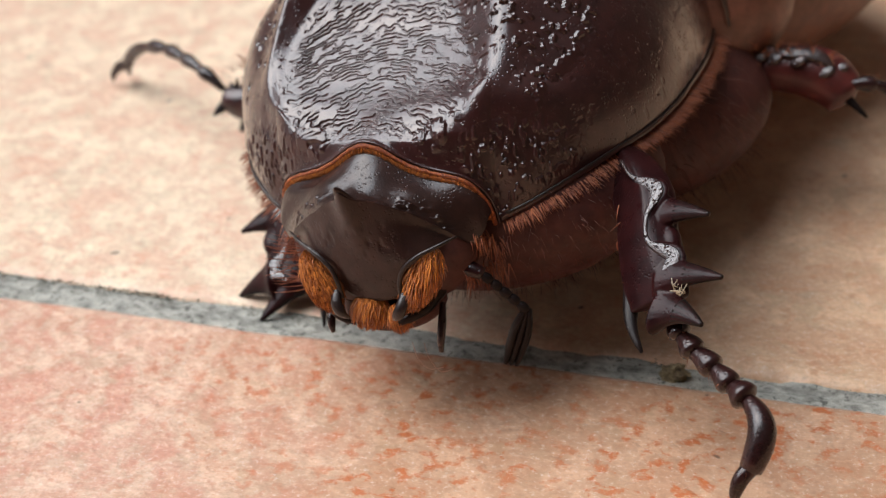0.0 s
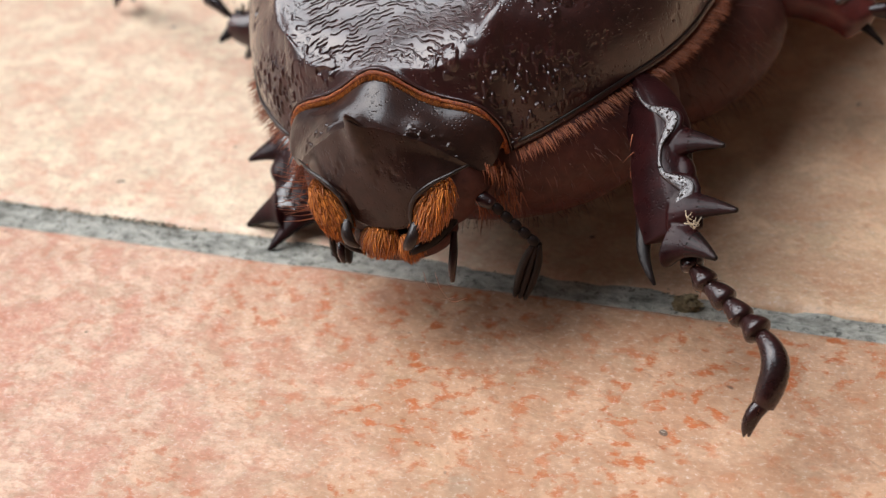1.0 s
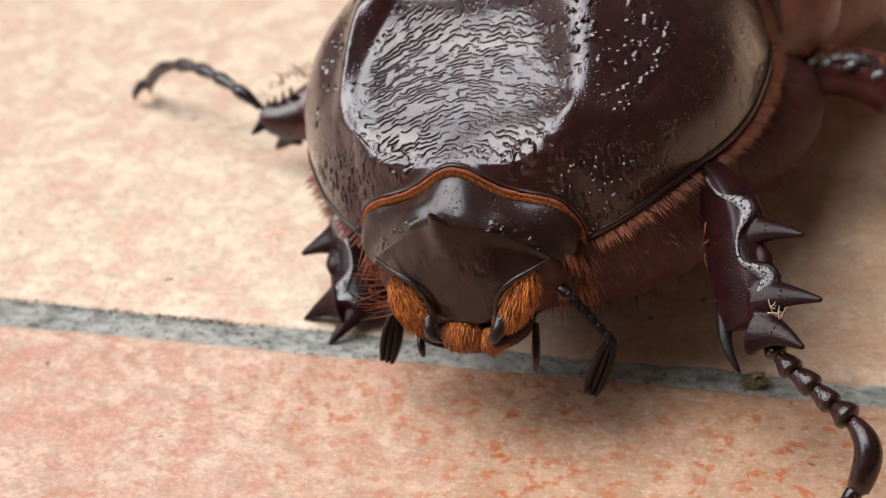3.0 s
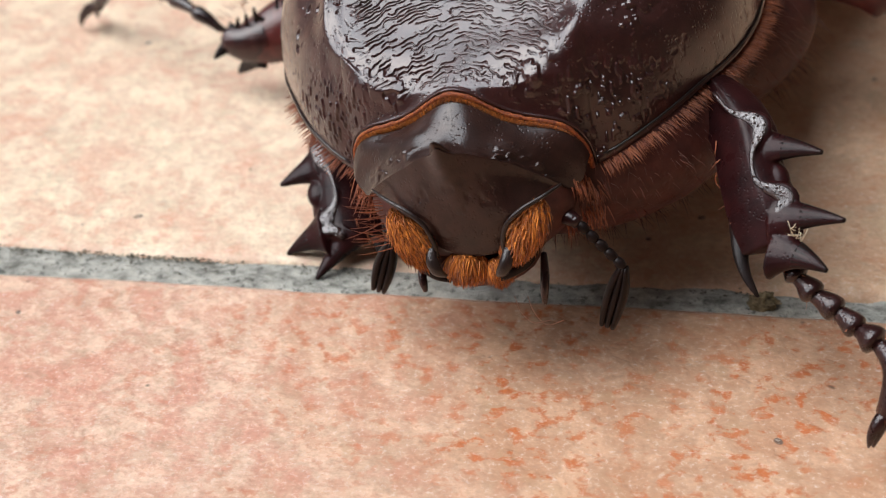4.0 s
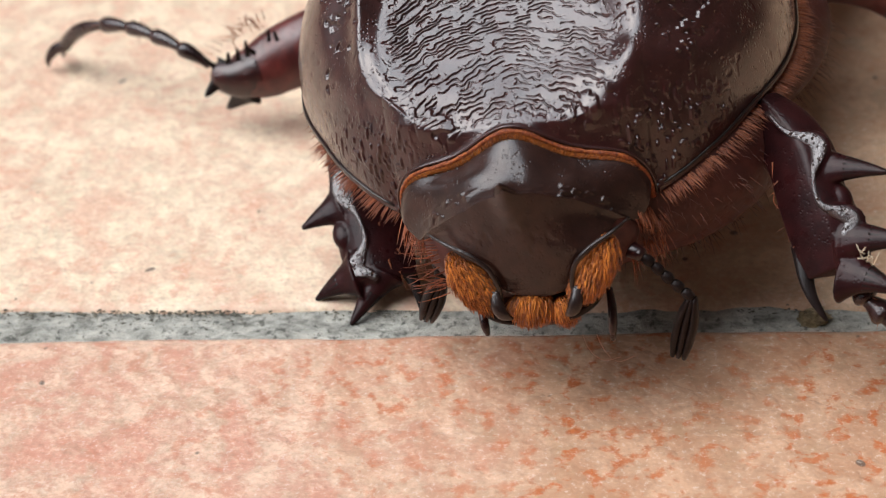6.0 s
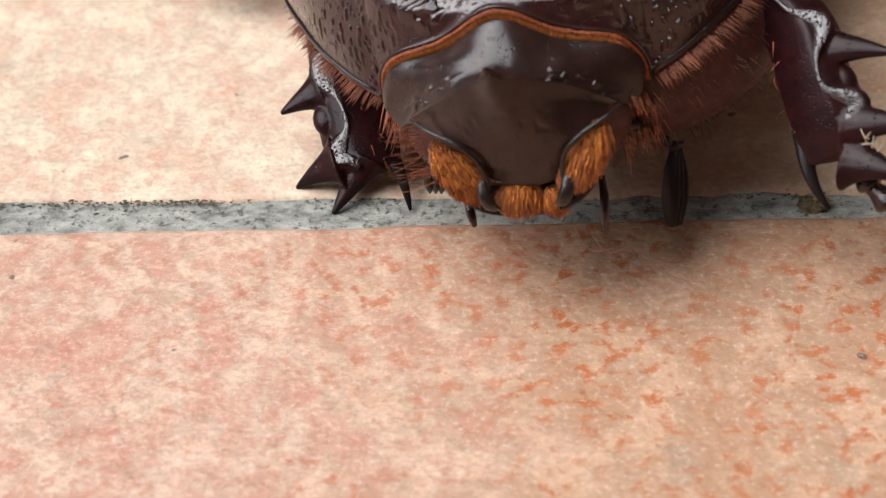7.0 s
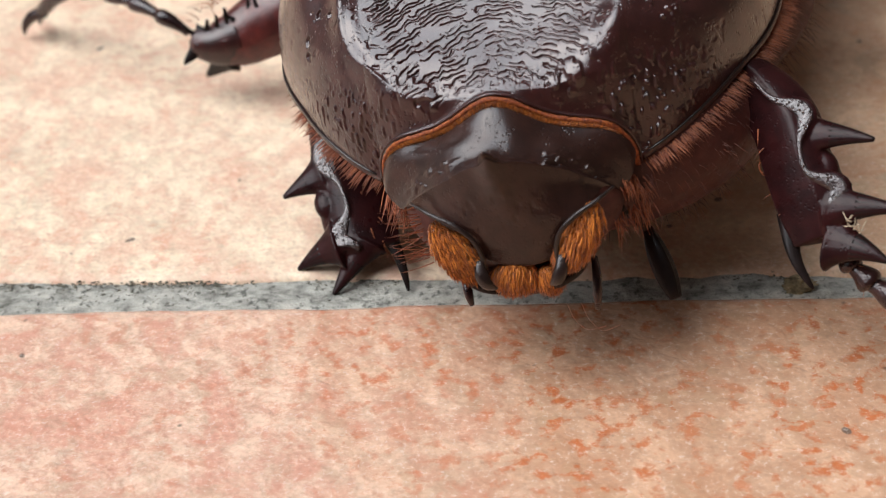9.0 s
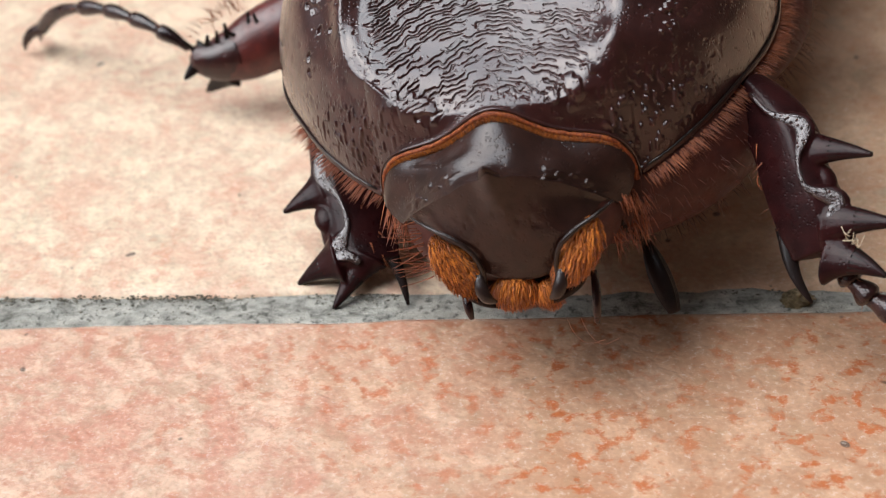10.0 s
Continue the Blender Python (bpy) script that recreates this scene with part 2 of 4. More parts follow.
class Shape:
    """Collects verts and faces of one mesh."""

    def __init__(self):
        self.v, self.f = [], []

    def add(self, verts, faces):
        n = len(self.v)
        self.v += [tuple(p) for p in np.asarray(verts, float)]
        self.f += [tuple(i + n for i in face) for face in faces]
        return self

    def grid(self, pts, close=False):
        """pts: rows x columns x 3."""
        pts = np.asarray(pts, float)
        a, b = pts.shape[:2]
        faces = [(i * b + j, i * b + (j + 1) % b, (i + 1) * b + (j + 1) % b, (i + 1) * b + j)
                 for i in range(a - 1) for j in range(b if close else b - 1)]
        return self.add(pts.reshape(-1, 3), faces)

    def loft(self, path, wide, thick, side, seg=14, cap=True, steps=0, power=2.0, skew=0.0):
        """A rounded limb along a path: half widths along side, half thicknesses across it."""
        path = np.asarray(path, float)
        n = len(path)
        wide, thick = np.broadcast_to(np.asarray(wide, float), (n,)), np.broadcast_to(np.asarray(thick, float), (n,))
        if steps:
            s = np.r_[0, np.cumsum(np.linalg.norm(np.diff(path, axis=0), axis=1))]
            q = np.linspace(0, s[-1], steps)
            path = np.stack([spline(q, list(zip(s, path[:, k]))) for k in range(3)], 1)
            wide, thick = np.maximum(spline(q, list(zip(s, wide))), 1e-4), np.maximum(spline(q, list(zip(s, thick))), 1e-4)
        side = np.asarray(side, float)
        tang = np.gradient(path, axis=0)
        tang /= np.linalg.norm(tang, axis=1)[:, None]
        a = side - (tang @ side)[:, None] * tang
        a /= np.linalg.norm(a, axis=1)[:, None]
        b = np.cross(tang, a)
        th = np.linspace(0, 2 * np.pi, seg, endpoint=False)
        cx, sx = np.cos(th), np.sin(th)
        cx, sx = np.sign(cx) * np.abs(cx) ** (2 / power), np.sign(sx) * np.abs(sx) ** (2 / power)
        rings = path[:, None] + cx[None, :, None] * (a * wide[:, None])[:, None] + sx[None, :, None] * (b * thick[:, None])[:, None]
        if skew:
            rings = rings - (skew * np.abs(sx))[None, :, None] * (a * wide[:, None])[:, None]
        start = len(self.v)
        self.grid(rings, close=True)
        if cap:
            for ring, centre, flip in ((0, path[0] - tang[0] * min(wide[0], thick[0]) * 0.5, 1), (len(path) - 1, path[-1] + tang[-1] * min(wide[-1], thick[-1]) * 0.5, 0)):
                k = len(self.v)
                self.v.append(tuple(centre))
                for j in range(seg):
                    p, q2 = start + ring * seg + j, start + ring * seg + (j + 1) % seg
                    self.f.append((k, q2, p) if flip else (k, p, q2))
        return self

    def hair(self, root, way, length, radius, bend=(0, 0, -0.3), seg=3):
        """A tapered three-sided bristle that bends as it grows."""
        root, way, bend = np.asarray(root, float), np.asarray(way, float), np.asarray(bend, float)
        way = way / np.linalg.norm(way)
        s = np.linspace(0, 1, seg + 1)[:, None]
        path = root + way * s * length + bend * length * s**2
        a = np.cross(way, (0.3, 0.2, 0.93))
        a /= np.linalg.norm(a)
        b = np.cross(way, a)
        n = len(self.v)
        for i in range(seg):
            r = radius * (1 - 0.8 * i / seg)
            for k in range(3):
                ang = 2 * math.pi * k / 3
                self.v.append(tuple(path[i] + r * (math.cos(ang) * a + math.sin(ang) * b)))
        self.v.append(tuple(path[-1]))
        for i in range(seg - 1):
            for k in range(3):
                self.f.append((n + 3 * i + k, n + 3 * i + (k + 1) % 3, n + 3 * i + 3 + (k + 1) % 3, n + 3 * i + 3 + k))
        e = n + 3 * (seg - 1)
        for k in range(3):
            self.f.append((e + k, e + (k + 1) % 3, n + 3 * seg))
        return self

    def ball(self, centre, ax, ay, az, seg=20, rings=12):
        centre, ax, ay, az = (np.asarray(v, float) for v in (centre, ax, ay, az))
        th = np.linspace(0.02, np.pi - 0.02, rings)
        ph = np.linspace(0, 2 * np.pi, seg, endpoint=False)
        pts = (centre + np.sin(th)[:, None, None] * (np.cos(ph)[None, :, None] * ax + np.sin(ph)[None, :, None] * ay)
               + np.cos(th)[:, None, None] * az)
        return self.grid(pts, close=True)

    def make(self, name, mat, parent=None, origin=(0, 0, 0), label="", flat=False):
        return mesh_object(name, self.v, self.f, mat, parent, origin, label, flat)


def thing(name, at, label, category, group=""):
    ob = new(name)
    ob.empty_display_size = 0.005
    ORIGIN[ob] = np.asarray(at, float)
    ob.location = Vector((np.asarray(at, float) * CM).tolist())
    return tagged(ob, label, category, group)


rng = np.random.default_rng(7)

# ---- ground: a mortar bed that runs on, and the tiles laid on it ----
GROUT_Z = -0.024
bed = Shape()
xs = np.r_[-4000, -300, -60, np.linspace(-6, 6, 240), 60, 300, 4000]
ys = np.r_[-4000, -300, -60, -8, np.linspace(-0.12, 0.30, 26), 8, 60, 300, 4000]
gx, gy = np.meshgrid(xs, ys)
gz = GROUT_Z + 0.008 * vnoise(gx * 9, gy * 14, 3.1) + 0.006 * vnoise(gx * 30, gy * 34, 1.7)
gz = np.where((np.abs(gx) > 6.1) | (gy < -0.2) | (gy > 0.4), GROUT_Z - 0.03, gz)
bed.grid(np.stack([gx, gy, gz], -1))
ground = tagged(bed.make("ground", GROUT), "grey sandy mortar bed under the floor tiles", "ground", kind="structure")

TILE, JOINT = 30.0, 0.13


def tile_piece(name, x0, x1, y0, y1, mat, fine, label=""):
    """A tile with softly rounded edges, its rim slightly uneven."""
    nx = 260 if fine else 6
    prof = [(0.0, -0.20), (0.003, -0.07), (0.009, -0.032), (0.022, -0.014), (0.05, -0.005), (0.1, -0.001), (0.2, 0.0)]
    if fine:
        xs = np.unique(np.r_[x0, x0 + 0.03, x0 + 0.2, np.linspace(max(x0 + 0.3, -5), min(x1 - 0.3, 5), nx), x1 - 0.2, x1 - 0.03, x1])
    else:
        xs = np.array([x0, x0 + 0.03, x0 + 0.1, x0 + 0.2, x1 - 0.2, x1 - 0.1, x1 - 0.03, x1])
    inner = np.linspace(y0 + 0.3, y1 - 0.3, 4)
    ys = np.r_[[y0 + d for d, _ in prof], inner, [y1 - d for d, _ in prof[::-1]]]
    zs = np.r_[[z for _, z in prof], [0.0] * 4, [z for _, z in prof[::-1]]]
    gx, gy = np.meshgrid(xs, ys)
    gz = np.repeat(zs[:, None], len(xs), 1)
    endx = np.minimum(gx - x0, x1 - gx)
    gz = np.minimum(gz, np.interp(endx, [d for d, _ in prof], [z for _, z in prof]))
    if fine:
        near = np.exp(-(np.minimum(gy - y0, y1 - gy) / 0.05) ** 2)
        gy = gy + near * (0.016 * vnoise(gx * 2.3, 0.3, seed=3) + 0.006 * vnoise(gx * 9, 0.7, seed=4)) * np.where(gy < (y0 + y1) / 2, 1, -1)
        gy = gy - 0.014 * gx * near * (y0 > 0)
    return Shape().grid(np.stack([gx, gy, gz], -1)).make(name, mat, ground, ((x0 + x1) / 2, (y0 + y1) / 2, 0), label)


for i in range(-2, 3):
    for j in range(-3, 3):
        x0 = -13.0 + i * (TILE + JOINT)
        y0 = 0.148 + j * (TILE + JOINT)
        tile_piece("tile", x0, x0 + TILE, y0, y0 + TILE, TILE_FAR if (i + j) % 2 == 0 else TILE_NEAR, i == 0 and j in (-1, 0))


# ---- unseen walls added on three sides to block sky light and darken the shell's reflections ----
def plaster():
    m, t, b = material("brown_plaster")
    pos = t.nodes.new("ShaderNodeNewGeometry").outputs["Position"]
    n = noise_tex(t, 3, 6, 0.6, pos)
    # kept very dark so that little light bounces back
    t.links.new(ramp(t, n, [(0.3, (0.042, 0.029, 0.019)), (0.7, (0.068, 0.048, 0.032))]), b.inputs["Base Color"])
    b.inputs["Roughness"].default_value = 0.9
    bump(t, b, noise_tex(t, 120, 4, 0.6, pos), 0.4, 0.002)
    return m


PLASTER = plaster()
for wall_name, (x0, x1, y0, y1) in (("shade_wall_east", (45, 65, -140, 150)), ("shade_wall_south", (-150, 45, -140, -120)), ("shade_wall_north", (-260, 45, 130, 150))):
    w = Shape()
    c8 = [(x, y, z) for z in (-0.2, 260) for x, y in ((x0, y0), (x1, y0), (x1, y1), (x0, y1))]
    w.add(c8, [(3, 2, 1, 0), (4, 5, 6, 7), (0, 1, 5, 4), (1, 2, 6, 5), (2, 3, 7, 6), (3, 0, 4, 7)])
    tagged(w.make(wall_name, PLASTER, None, ((x0 + x1) / 2, (y0 + y1) / 2, 0), flat=True), "unseen dark brown plastered wall, added to block sky light and darken reflections", "wall", kind="structure")

# ---- the beetle ----
beetle = thing("rhinoceros_beetle", BASE, "glossy dark brown rhinoceros beetle with orange bristles, standing on floor tiles", "beetle")

YAW, ROLL = radians(6.0), radians(9.0)
OB = np.array([0.775, -0.113, 0.745])
RV = np.array([math.cos(YAW) * math.cos(ROLL), -math.sin(YAW) * math.cos(ROLL), math.sin(ROLL)])
BV = np.array([math.sin(YAW), math.cos(YAW), 0.0])
UV = np.cross(RV, BV)


def B(x, y, z):
    """Body space (across, towards the tail, up from the collar's ends) to the world, in centimetres."""
    x, y, z = np.broadcast_arrays(np.asarray(x, float), np.asarray(y, float), np.asarray(z, float))
    return OB + x[..., None] * RV + y[..., None] * BV + z[..., None] * UV


def D(x, y, z):
    return x * RV + y * BV + z * UV


W_TAB = [(0, 0.478), (0.07, 0.585), (0.14, 0.665), (0.36, 0.83), (0.55, 0.935), (0.75, 0.99), (1.0, 1.0), (1.3, 0.98), (1.6, 0.92), (1.8, 0.85)]
M_TAB = [(0, 0.0), (0.14, 0.055), (0.36, 0.095), (0.55, 0.11), (0.8, 0.12), (1.2, 0.10), (1.8, 0.05)]
H_TAB = [(0, 0.36), (0.15, 0.50), (0.35, 0.66), (0.6, 0.78), (0.85, 0.80), (1.2, 0.81), (1.5, 0.78), (1.8, 0.70)]
P_TAB = [(-0.1, 0.32), (0, 0.330), (0.05, 0.353), (0.12, 0.387), (0.25, 0.452), (0.4, 0.530), (0.48, 0.575), (0.54, 0.620), (0.60, 0.675), (0.66, 0.745), (0.8, 0.775), (1.2, 0.80), (1.8, 0.85)]


def rim_z(x):
    q = np.clip(np.abs(x) / 0.478, 0, 1)
    return 0.35 * (0.62 * np.sqrt(1 - q**6) + 0.38 * np.exp(-(x / 0.17) ** 2))


def rim_y(x):
    return -0.055 * np.sqrt(np.clip(1 - (x / 0.478) ** 2, 0, 1))


def pit_r(x, y):
    """Distance from the middle of the frontal hollow; 1 is its rim."""
    half = np.where(x > 0, spline(y, [(0, 0.52), (0.2, 0.52), (0.4, 0.50), (0.6, 0.45), (0.8, 0.40), (1.8, 0.38)]), 0.545)
    return np.sqrt((x / half) ** 2 + ((y - 0.36) / np.where(y < 0.36, 0.44, 0.50)) ** 2)


def ridge_y(x):
    """The rounded ridge that parts each front lobe from the shoulder."""
    d = np.maximum(np.abs(x) - 0.32, 0)
    return 0.075 + 0.28 * d + 0.55 * d**2


def wall_x(y):
    """The sharp crest between the hollow and the flank on the beetle's right."""
    return spline(y, [(0, -0.24), (0.06, -0.36), (0.14, -0.50), (0.24, -0.565), (0.40, -0.575), (0.6, -0.56), (0.9, -0.5), (1.8, -0.4)])


def pronotum_z(x, y, detail=True):
    """The height of the shield over body space, with its frontal hollow, two knobs behind it and their relief."""
    w, m, h = spline(y, W_TAB), spline(y, M_TAB), spline(y, H_TAB)
    q = np.clip(np.abs(x) / w, 0, 1)
    ax = np.abs(x)
    z = m + h * np.sqrt(np.clip(1 - q**2, 0, 1))
    r = pit_r(x, y)
    hollow = np.where(x > 0, smooth(1.10, 0.80 - 0.28 * smooth(0.18, 0.45, y), r), smooth(1.12, 0.92, r))
    z = z - np.where(x > 0, 0.0, 0.016) * np.exp(-((r - 1.02) / 0.15) ** 2) * smooth(0.08, 0.2, y) * smooth(0.62, 0.5, y)
    floor_z = spline(y, P_TAB) + np.where(x > 0, 0.16, 0.10) * x**2 + np.where(x > 0, 0.05, 0.015) * ax + 0.42 * (rim_z(np.clip(x, -0.3, 0.3)) - 0.35) * smooth(0.16, 0.0, y)
    floor_z = floor_z + np.where(x > 0, 0.013, 0.0) * smooth(0.60, 1.0, r) * smooth(0.05, 0.2, y)
    z = z + (floor_z - z) * hollow
    front = smooth(0.0, 0.034 + 0.05 * np.clip(ax - 0.12, 0, 0.1) + 0.14 * np.clip(ax - 0.22, 0, 0.3), y)
    edge = rim_z(np.clip(x, -0.478, 0.478)) * np.sqrt(np.clip(1 - q**8, 0, 1))
    z = z * front + edge * (1 - front)
    for kx in (-0.10, 0.10):
        z = z + 0.055 * np.exp(-((x - kx) / 0.06) ** 2 - ((y - 0.735) / 0.055) ** 2)
    # a crest beside the hollow, a ridge on each shoulder and a dent behind it
    crest_at = x - wall_x(y)
    z = z + 0.019 * np.exp(-(crest_at / np.where(crest_at > 0, 0.022, 0.035)) ** 2) * smooth(0.05, 0.12, y) * smooth(0.75, 0.5, y)
    away = y - ridge_y(x)
    ridge = np.exp(-(away / np.where(away < 0, 0.045, 0.07)) ** 2) * smooth(0.36, 0.46, ax) * smooth(0.02, 0.08, y)
    z = z + np.where(x > 0, 0.046, 0.022 * smooth(-0.52, -0.6, x)) * ridge * (1 - q**30)
    z = z - 0.048 * np.exp(-((x - 0.63) / 0.13) ** 2 - ((y - 0.42) / 0.17) ** 2) * (1 - q**4)
    z = z - 0.052 * np.exp(-((x + 0.67) / 0.085) ** 2 - ((y - 0.46) / 0.17) ** 2) * (1 - q**4)
    if detail:
        side = np.where(x > 0, 1.0, 0.0)
        h0 = z
        # wrinkles that arch across the hollow: smooth plates parted by thin winding grooves
        inner = np.where(x > 0, 0.80 - 0.18 * smooth(0.2, 0.5, y), 0.84)
        inside = smooth(inner + 0.07, inner - 0.07, r + 0.05 * vnoise(x * 22, y * 22, seed=10)) * smooth(0.07, 0.10, y + 0.25 * ax) * smooth(0.64, 0.54, y)
        slow, quick = vnoise(x * 7, y * 7, seed=11), vnoise(x * 34, y * 34, seed=12)
        bow = y + 1.25 * x**2 / (1 + 0.8 * ax) + 0.020 * slow + 0.0085 * quick + 0.0042 * vnoise(x * 60, y * 60, seed=15)
        wave = 0.5 + 0.5 * np.cos(2 * np.pi * bow * 60)
        stay = smooth(-0.42, -0.05, vnoise(x * 24, bow * 60, seed=13))
        thick = 0.76 - 0.26 * smooth(0.16, 0.46, y) - 0.16 * smooth(0.45, 0.8, r) + 0.14 * vnoise(x * 24, y * 30, seed=18)
        groove = smooth(thick, 0.995, wave) * stay
        z = z - (0.0050 + 0.0030 * smooth(0.4, 0.8, r)) * groove * inside
        # pricks on the smooth rim of the hollow and on the pale band behind the collar
        rim = smooth(inner - 0.05, inner + 0.04, r) * smooth(1.0, 0.94, r) * smooth(0.09, 0.13, y)
        dots = smooth(0.48, 0.70, vnoise(x * 50, y * 58, seed=21) - 0.22 * smooth(inner, 1.0, r))
        z = z - 0.0060 * dots * rim
        band = smooth(0.03, 0.045, y) * smooth(0.105, 0.08, y) * smooth(0.24, 0.18, ax)
        z = z - 0.0018 * band * smooth(0.45, 0.7, vnoise(x * 90, y * 100, seed=22))
        # cobbles where the hollow meets the collar
        cob = np.exp(-((ax - 0.29) / 0.075) ** 4 - ((y - 0.066 - 0.22 * (ax - 0.28)) / 0.034) ** 4)
        z = z + 0.0130 * cob * smooth(-0.15, 0.35, vnoise(x * 36, y * 44, h0 * 30, seed=23))
        # short dashes on the front lobes, running down towards the edge
        lobe = smooth(0.0, -0.05, y - ridge_y(x) + 0.02) * smooth(0.34, 0.42, ax) * smooth(0.012, 0.03, y)
        along = 0.75 * ax + 0.65 * y
        n2 = vnoise(x * 90, y * 52, h0 * 40, seed=31) + 0.35 * vnoise(along * 30, h0 * 30, seed=32)
        z = z + (0.0065 + 0.0075 * side) * lobe * (1 - q**80) * smooth(0.12, 0.40, n2)
        # scarred dent on each shoulder, with a broken bright rim on its outer side
        scar = smooth(-0.05, 0.02, (y - 0.21) - 0.9 * (0.61 - ax)) * smooth(0.03, -0.02, (ax - 0.62) - 0.45 * (y - 0.20)) * smooth(0.70, 0.56, y) * smooth(0.46, 0.52, ax + 0.2 * y)
        edge_band = np.exp(-(((ax - 0.615) - 0.45 * (y - 0.20)) / 0.022) ** 2) * smooth(0.19, 0.22, y) * smooth(0.66, 0.58, y)
        n3 = vnoise(x * 34, y * 38, h0 * 24, seed=33) + 0.7 * vnoise(x * 66, y * 70, h0 * 40, seed=34)
        z = z + 0.0115 * side * scar * smooth(0.30, 0.62, n3 + 0.55 * edge_band)
        # coarse pits in the flank beside the crest
        flank = smooth(0.02, -0.03, crest_at) * smooth(-0.80, -0.74, x) * smooth(0.26, 0.34, y) * (1 - side)
        z = z - 0.0085 * flank * smooth(0.42, 0.66, vnoise(x * 34, y * 28, h0 * 34, seed=37))
        # scattered pricks and a faint unevenness
        z = z - 0.0020 * smooth(0.62, 0.80, vnoise(x * 34, y * 34, h0 * 34, seed=35)) * smooth(0.5, 0.6, ax) * (1 - lobe)
        z = z + 0.0008 * vnoise(x * 9, y * 9, h0 * 9, seed=36)
    return z


def build_pronotum():
    u = np.r_[np.linspace(-1, -0.36, 130)[:-1], np.linspace(-0.36, 0.36, 400), np.linspace(0.36, 1, 150)[1:]]
    v = np.r_[np.linspace(0, 0.30, 190)[:-1], np.linspace(0.30, 0.72, 240), np.linspace(0.72, 1.8, 110)[1:]]
    uu, vv = np.meshgrid(u, v)
    x = spline(vv, W_TAB) * np.sin(uu * np.pi / 2)
    z = pronotum_z(x, vv, False)
    relief = pronotum_z(x, vv) - z
    y = vv + rim_y(np.clip(x, -0.478, 0.478)) * (1 - smooth(0, 0.25, vv))
    p = B(x, y, z)
    n = np.cross(np.gradient(p, axis=1), np.gradient(p, axis=0))
    n /= np.linalg.norm(n, axis=-1, keepdims=True) + 1e-12
    p = p + n * (relief * np.sign(n @ UV))[..., None]
    s = Shape().grid(p)
    # the edge turns in under the shield
    for side in (-1, 1):
        rows = []
        for inn, down in ((0.0, 0.0), (0.010, -0.006), (0.012, -0.02), (0.0, -0.032), (-0.07, -0.05), (-0.25, -0.06)):
            yy = v
            ww = spline(yy, W_TAB) + inn
            rows.append(B(side * ww, yy, spline(yy, M_TAB) + down))
        s.grid(rows if side > 0 else rows[::-1])
    return s.make("pronotum", SHELL, beetle, B(0, 0.6, 0.3), "shiny black-brown shield with a wrinkled frontal hollow")


pronotum = build_pronotum()

# collar: a dark lip and the orange seam that lines it
cx = 0.478 * np.sin(np.linspace(-1, 1, 90) * np.pi / 2)
cz, cy = rim_z(cx), rim_y(cx)
cz[0] -= 0.03
cz[-1] -= 0.03
rim_path = B(cx, cy, cz)
tuck = D(0, -0.013, -0.004)
Shape().loft(rim_path, 0.006, 0.005, BV, 10).make("collar_lip", SHELL, pronotum, OB, "dark collar lip")
Shape().loft(rim_path + tuck - (rim_path - B(0, 0.02, -0.05)) * 0.030, 0.008 + 0.003 * vnoise(cx * 60, 0.2, seed=91), 0.0105 + 0.003 * vnoise(cx * 45, 0.7, seed=92) + 0.002 * vnoise(cx * 160, 0.7, seed=93), BV, 10).make("collar_seam", RIM, pronotum, OB, "orange membrane seam under the collar")
fr = Shape()
for k in range(2200):
    xk = 0.478 * math.sin(rng.uniform(-1, 1) * math.pi / 2)
    p = B(xk, float(rim_y(np.array(xk))), float(rim_z(np.array(xk)))) + tuck
    p = p - (p - B(0, 0.02, -0.05)) * rng.uniform(0.035, 0.06) + D(0, -0.012, 0)
    c = B(0, -0.15, 0.0)
    fr.hair(p, (c - p) * (1, 1, 1) + rng.normal(0, 0.05, 3), rng.uniform(0.010, 0.024), 0.0020)
fr.make("collar_fringe", ORANGE_HAIR, pronotum, OB, "short orange bristles")


for s_ in (-1, 1):
    ym = np.linspace(0.015, 1.75, 60)
    bead = B(s_ * (spline(ym, W_TAB) + 0.004), ym, spline(ym, M_TAB) - 0.004)
    Shape().loft(bead, 0.0055, 0.0055, UV, 10).make("margin_bead", GLOSS, pronotum, bead[0], "thin black bead along the edge")


def margin_fringe(side, count, lo, hi, reach):
    s = Shape()
    for k in range(count):
        y = rng.uniform(lo, hi)
        w, m = float(spline(y, W_TAB)), float(spline(y, M_TAB))
        dw = float(spline(y + 0.02, W_TAB)) - w
        nrm = np.array([0.02, -dw, 0])
        nrm = nrm / np.linalg.norm(nrm)
        way = D(side * nrm[0] * 0.95, nrm[1] * 0.8 - 0.05, -0.20) + rng.normal(0, 0.10, 3)
        depth = rng.uniform(0, 1)
        root = B(side * (w - 0.01 - 0.05 * depth), y, m - 0.035 - 0.01 * depth)
        s.hair(root, way, rng.uniform(0.6, 1.05) * reach, 0.0027, (0, 0, -0.15), 4)
    s.make("margin_fringe", RED_HAIR, pronotum, B(0, 0.6, 0.3), "dense red-brown bristles along the lower edge")


margin_fringe(1, 1700, 0.03, 1.6, 0.105)
margin_fringe(-1, 240, 0.02, 0.42, 0.085)
margin_fringe(-1, 120, 0.42, 1.2, 0.05)


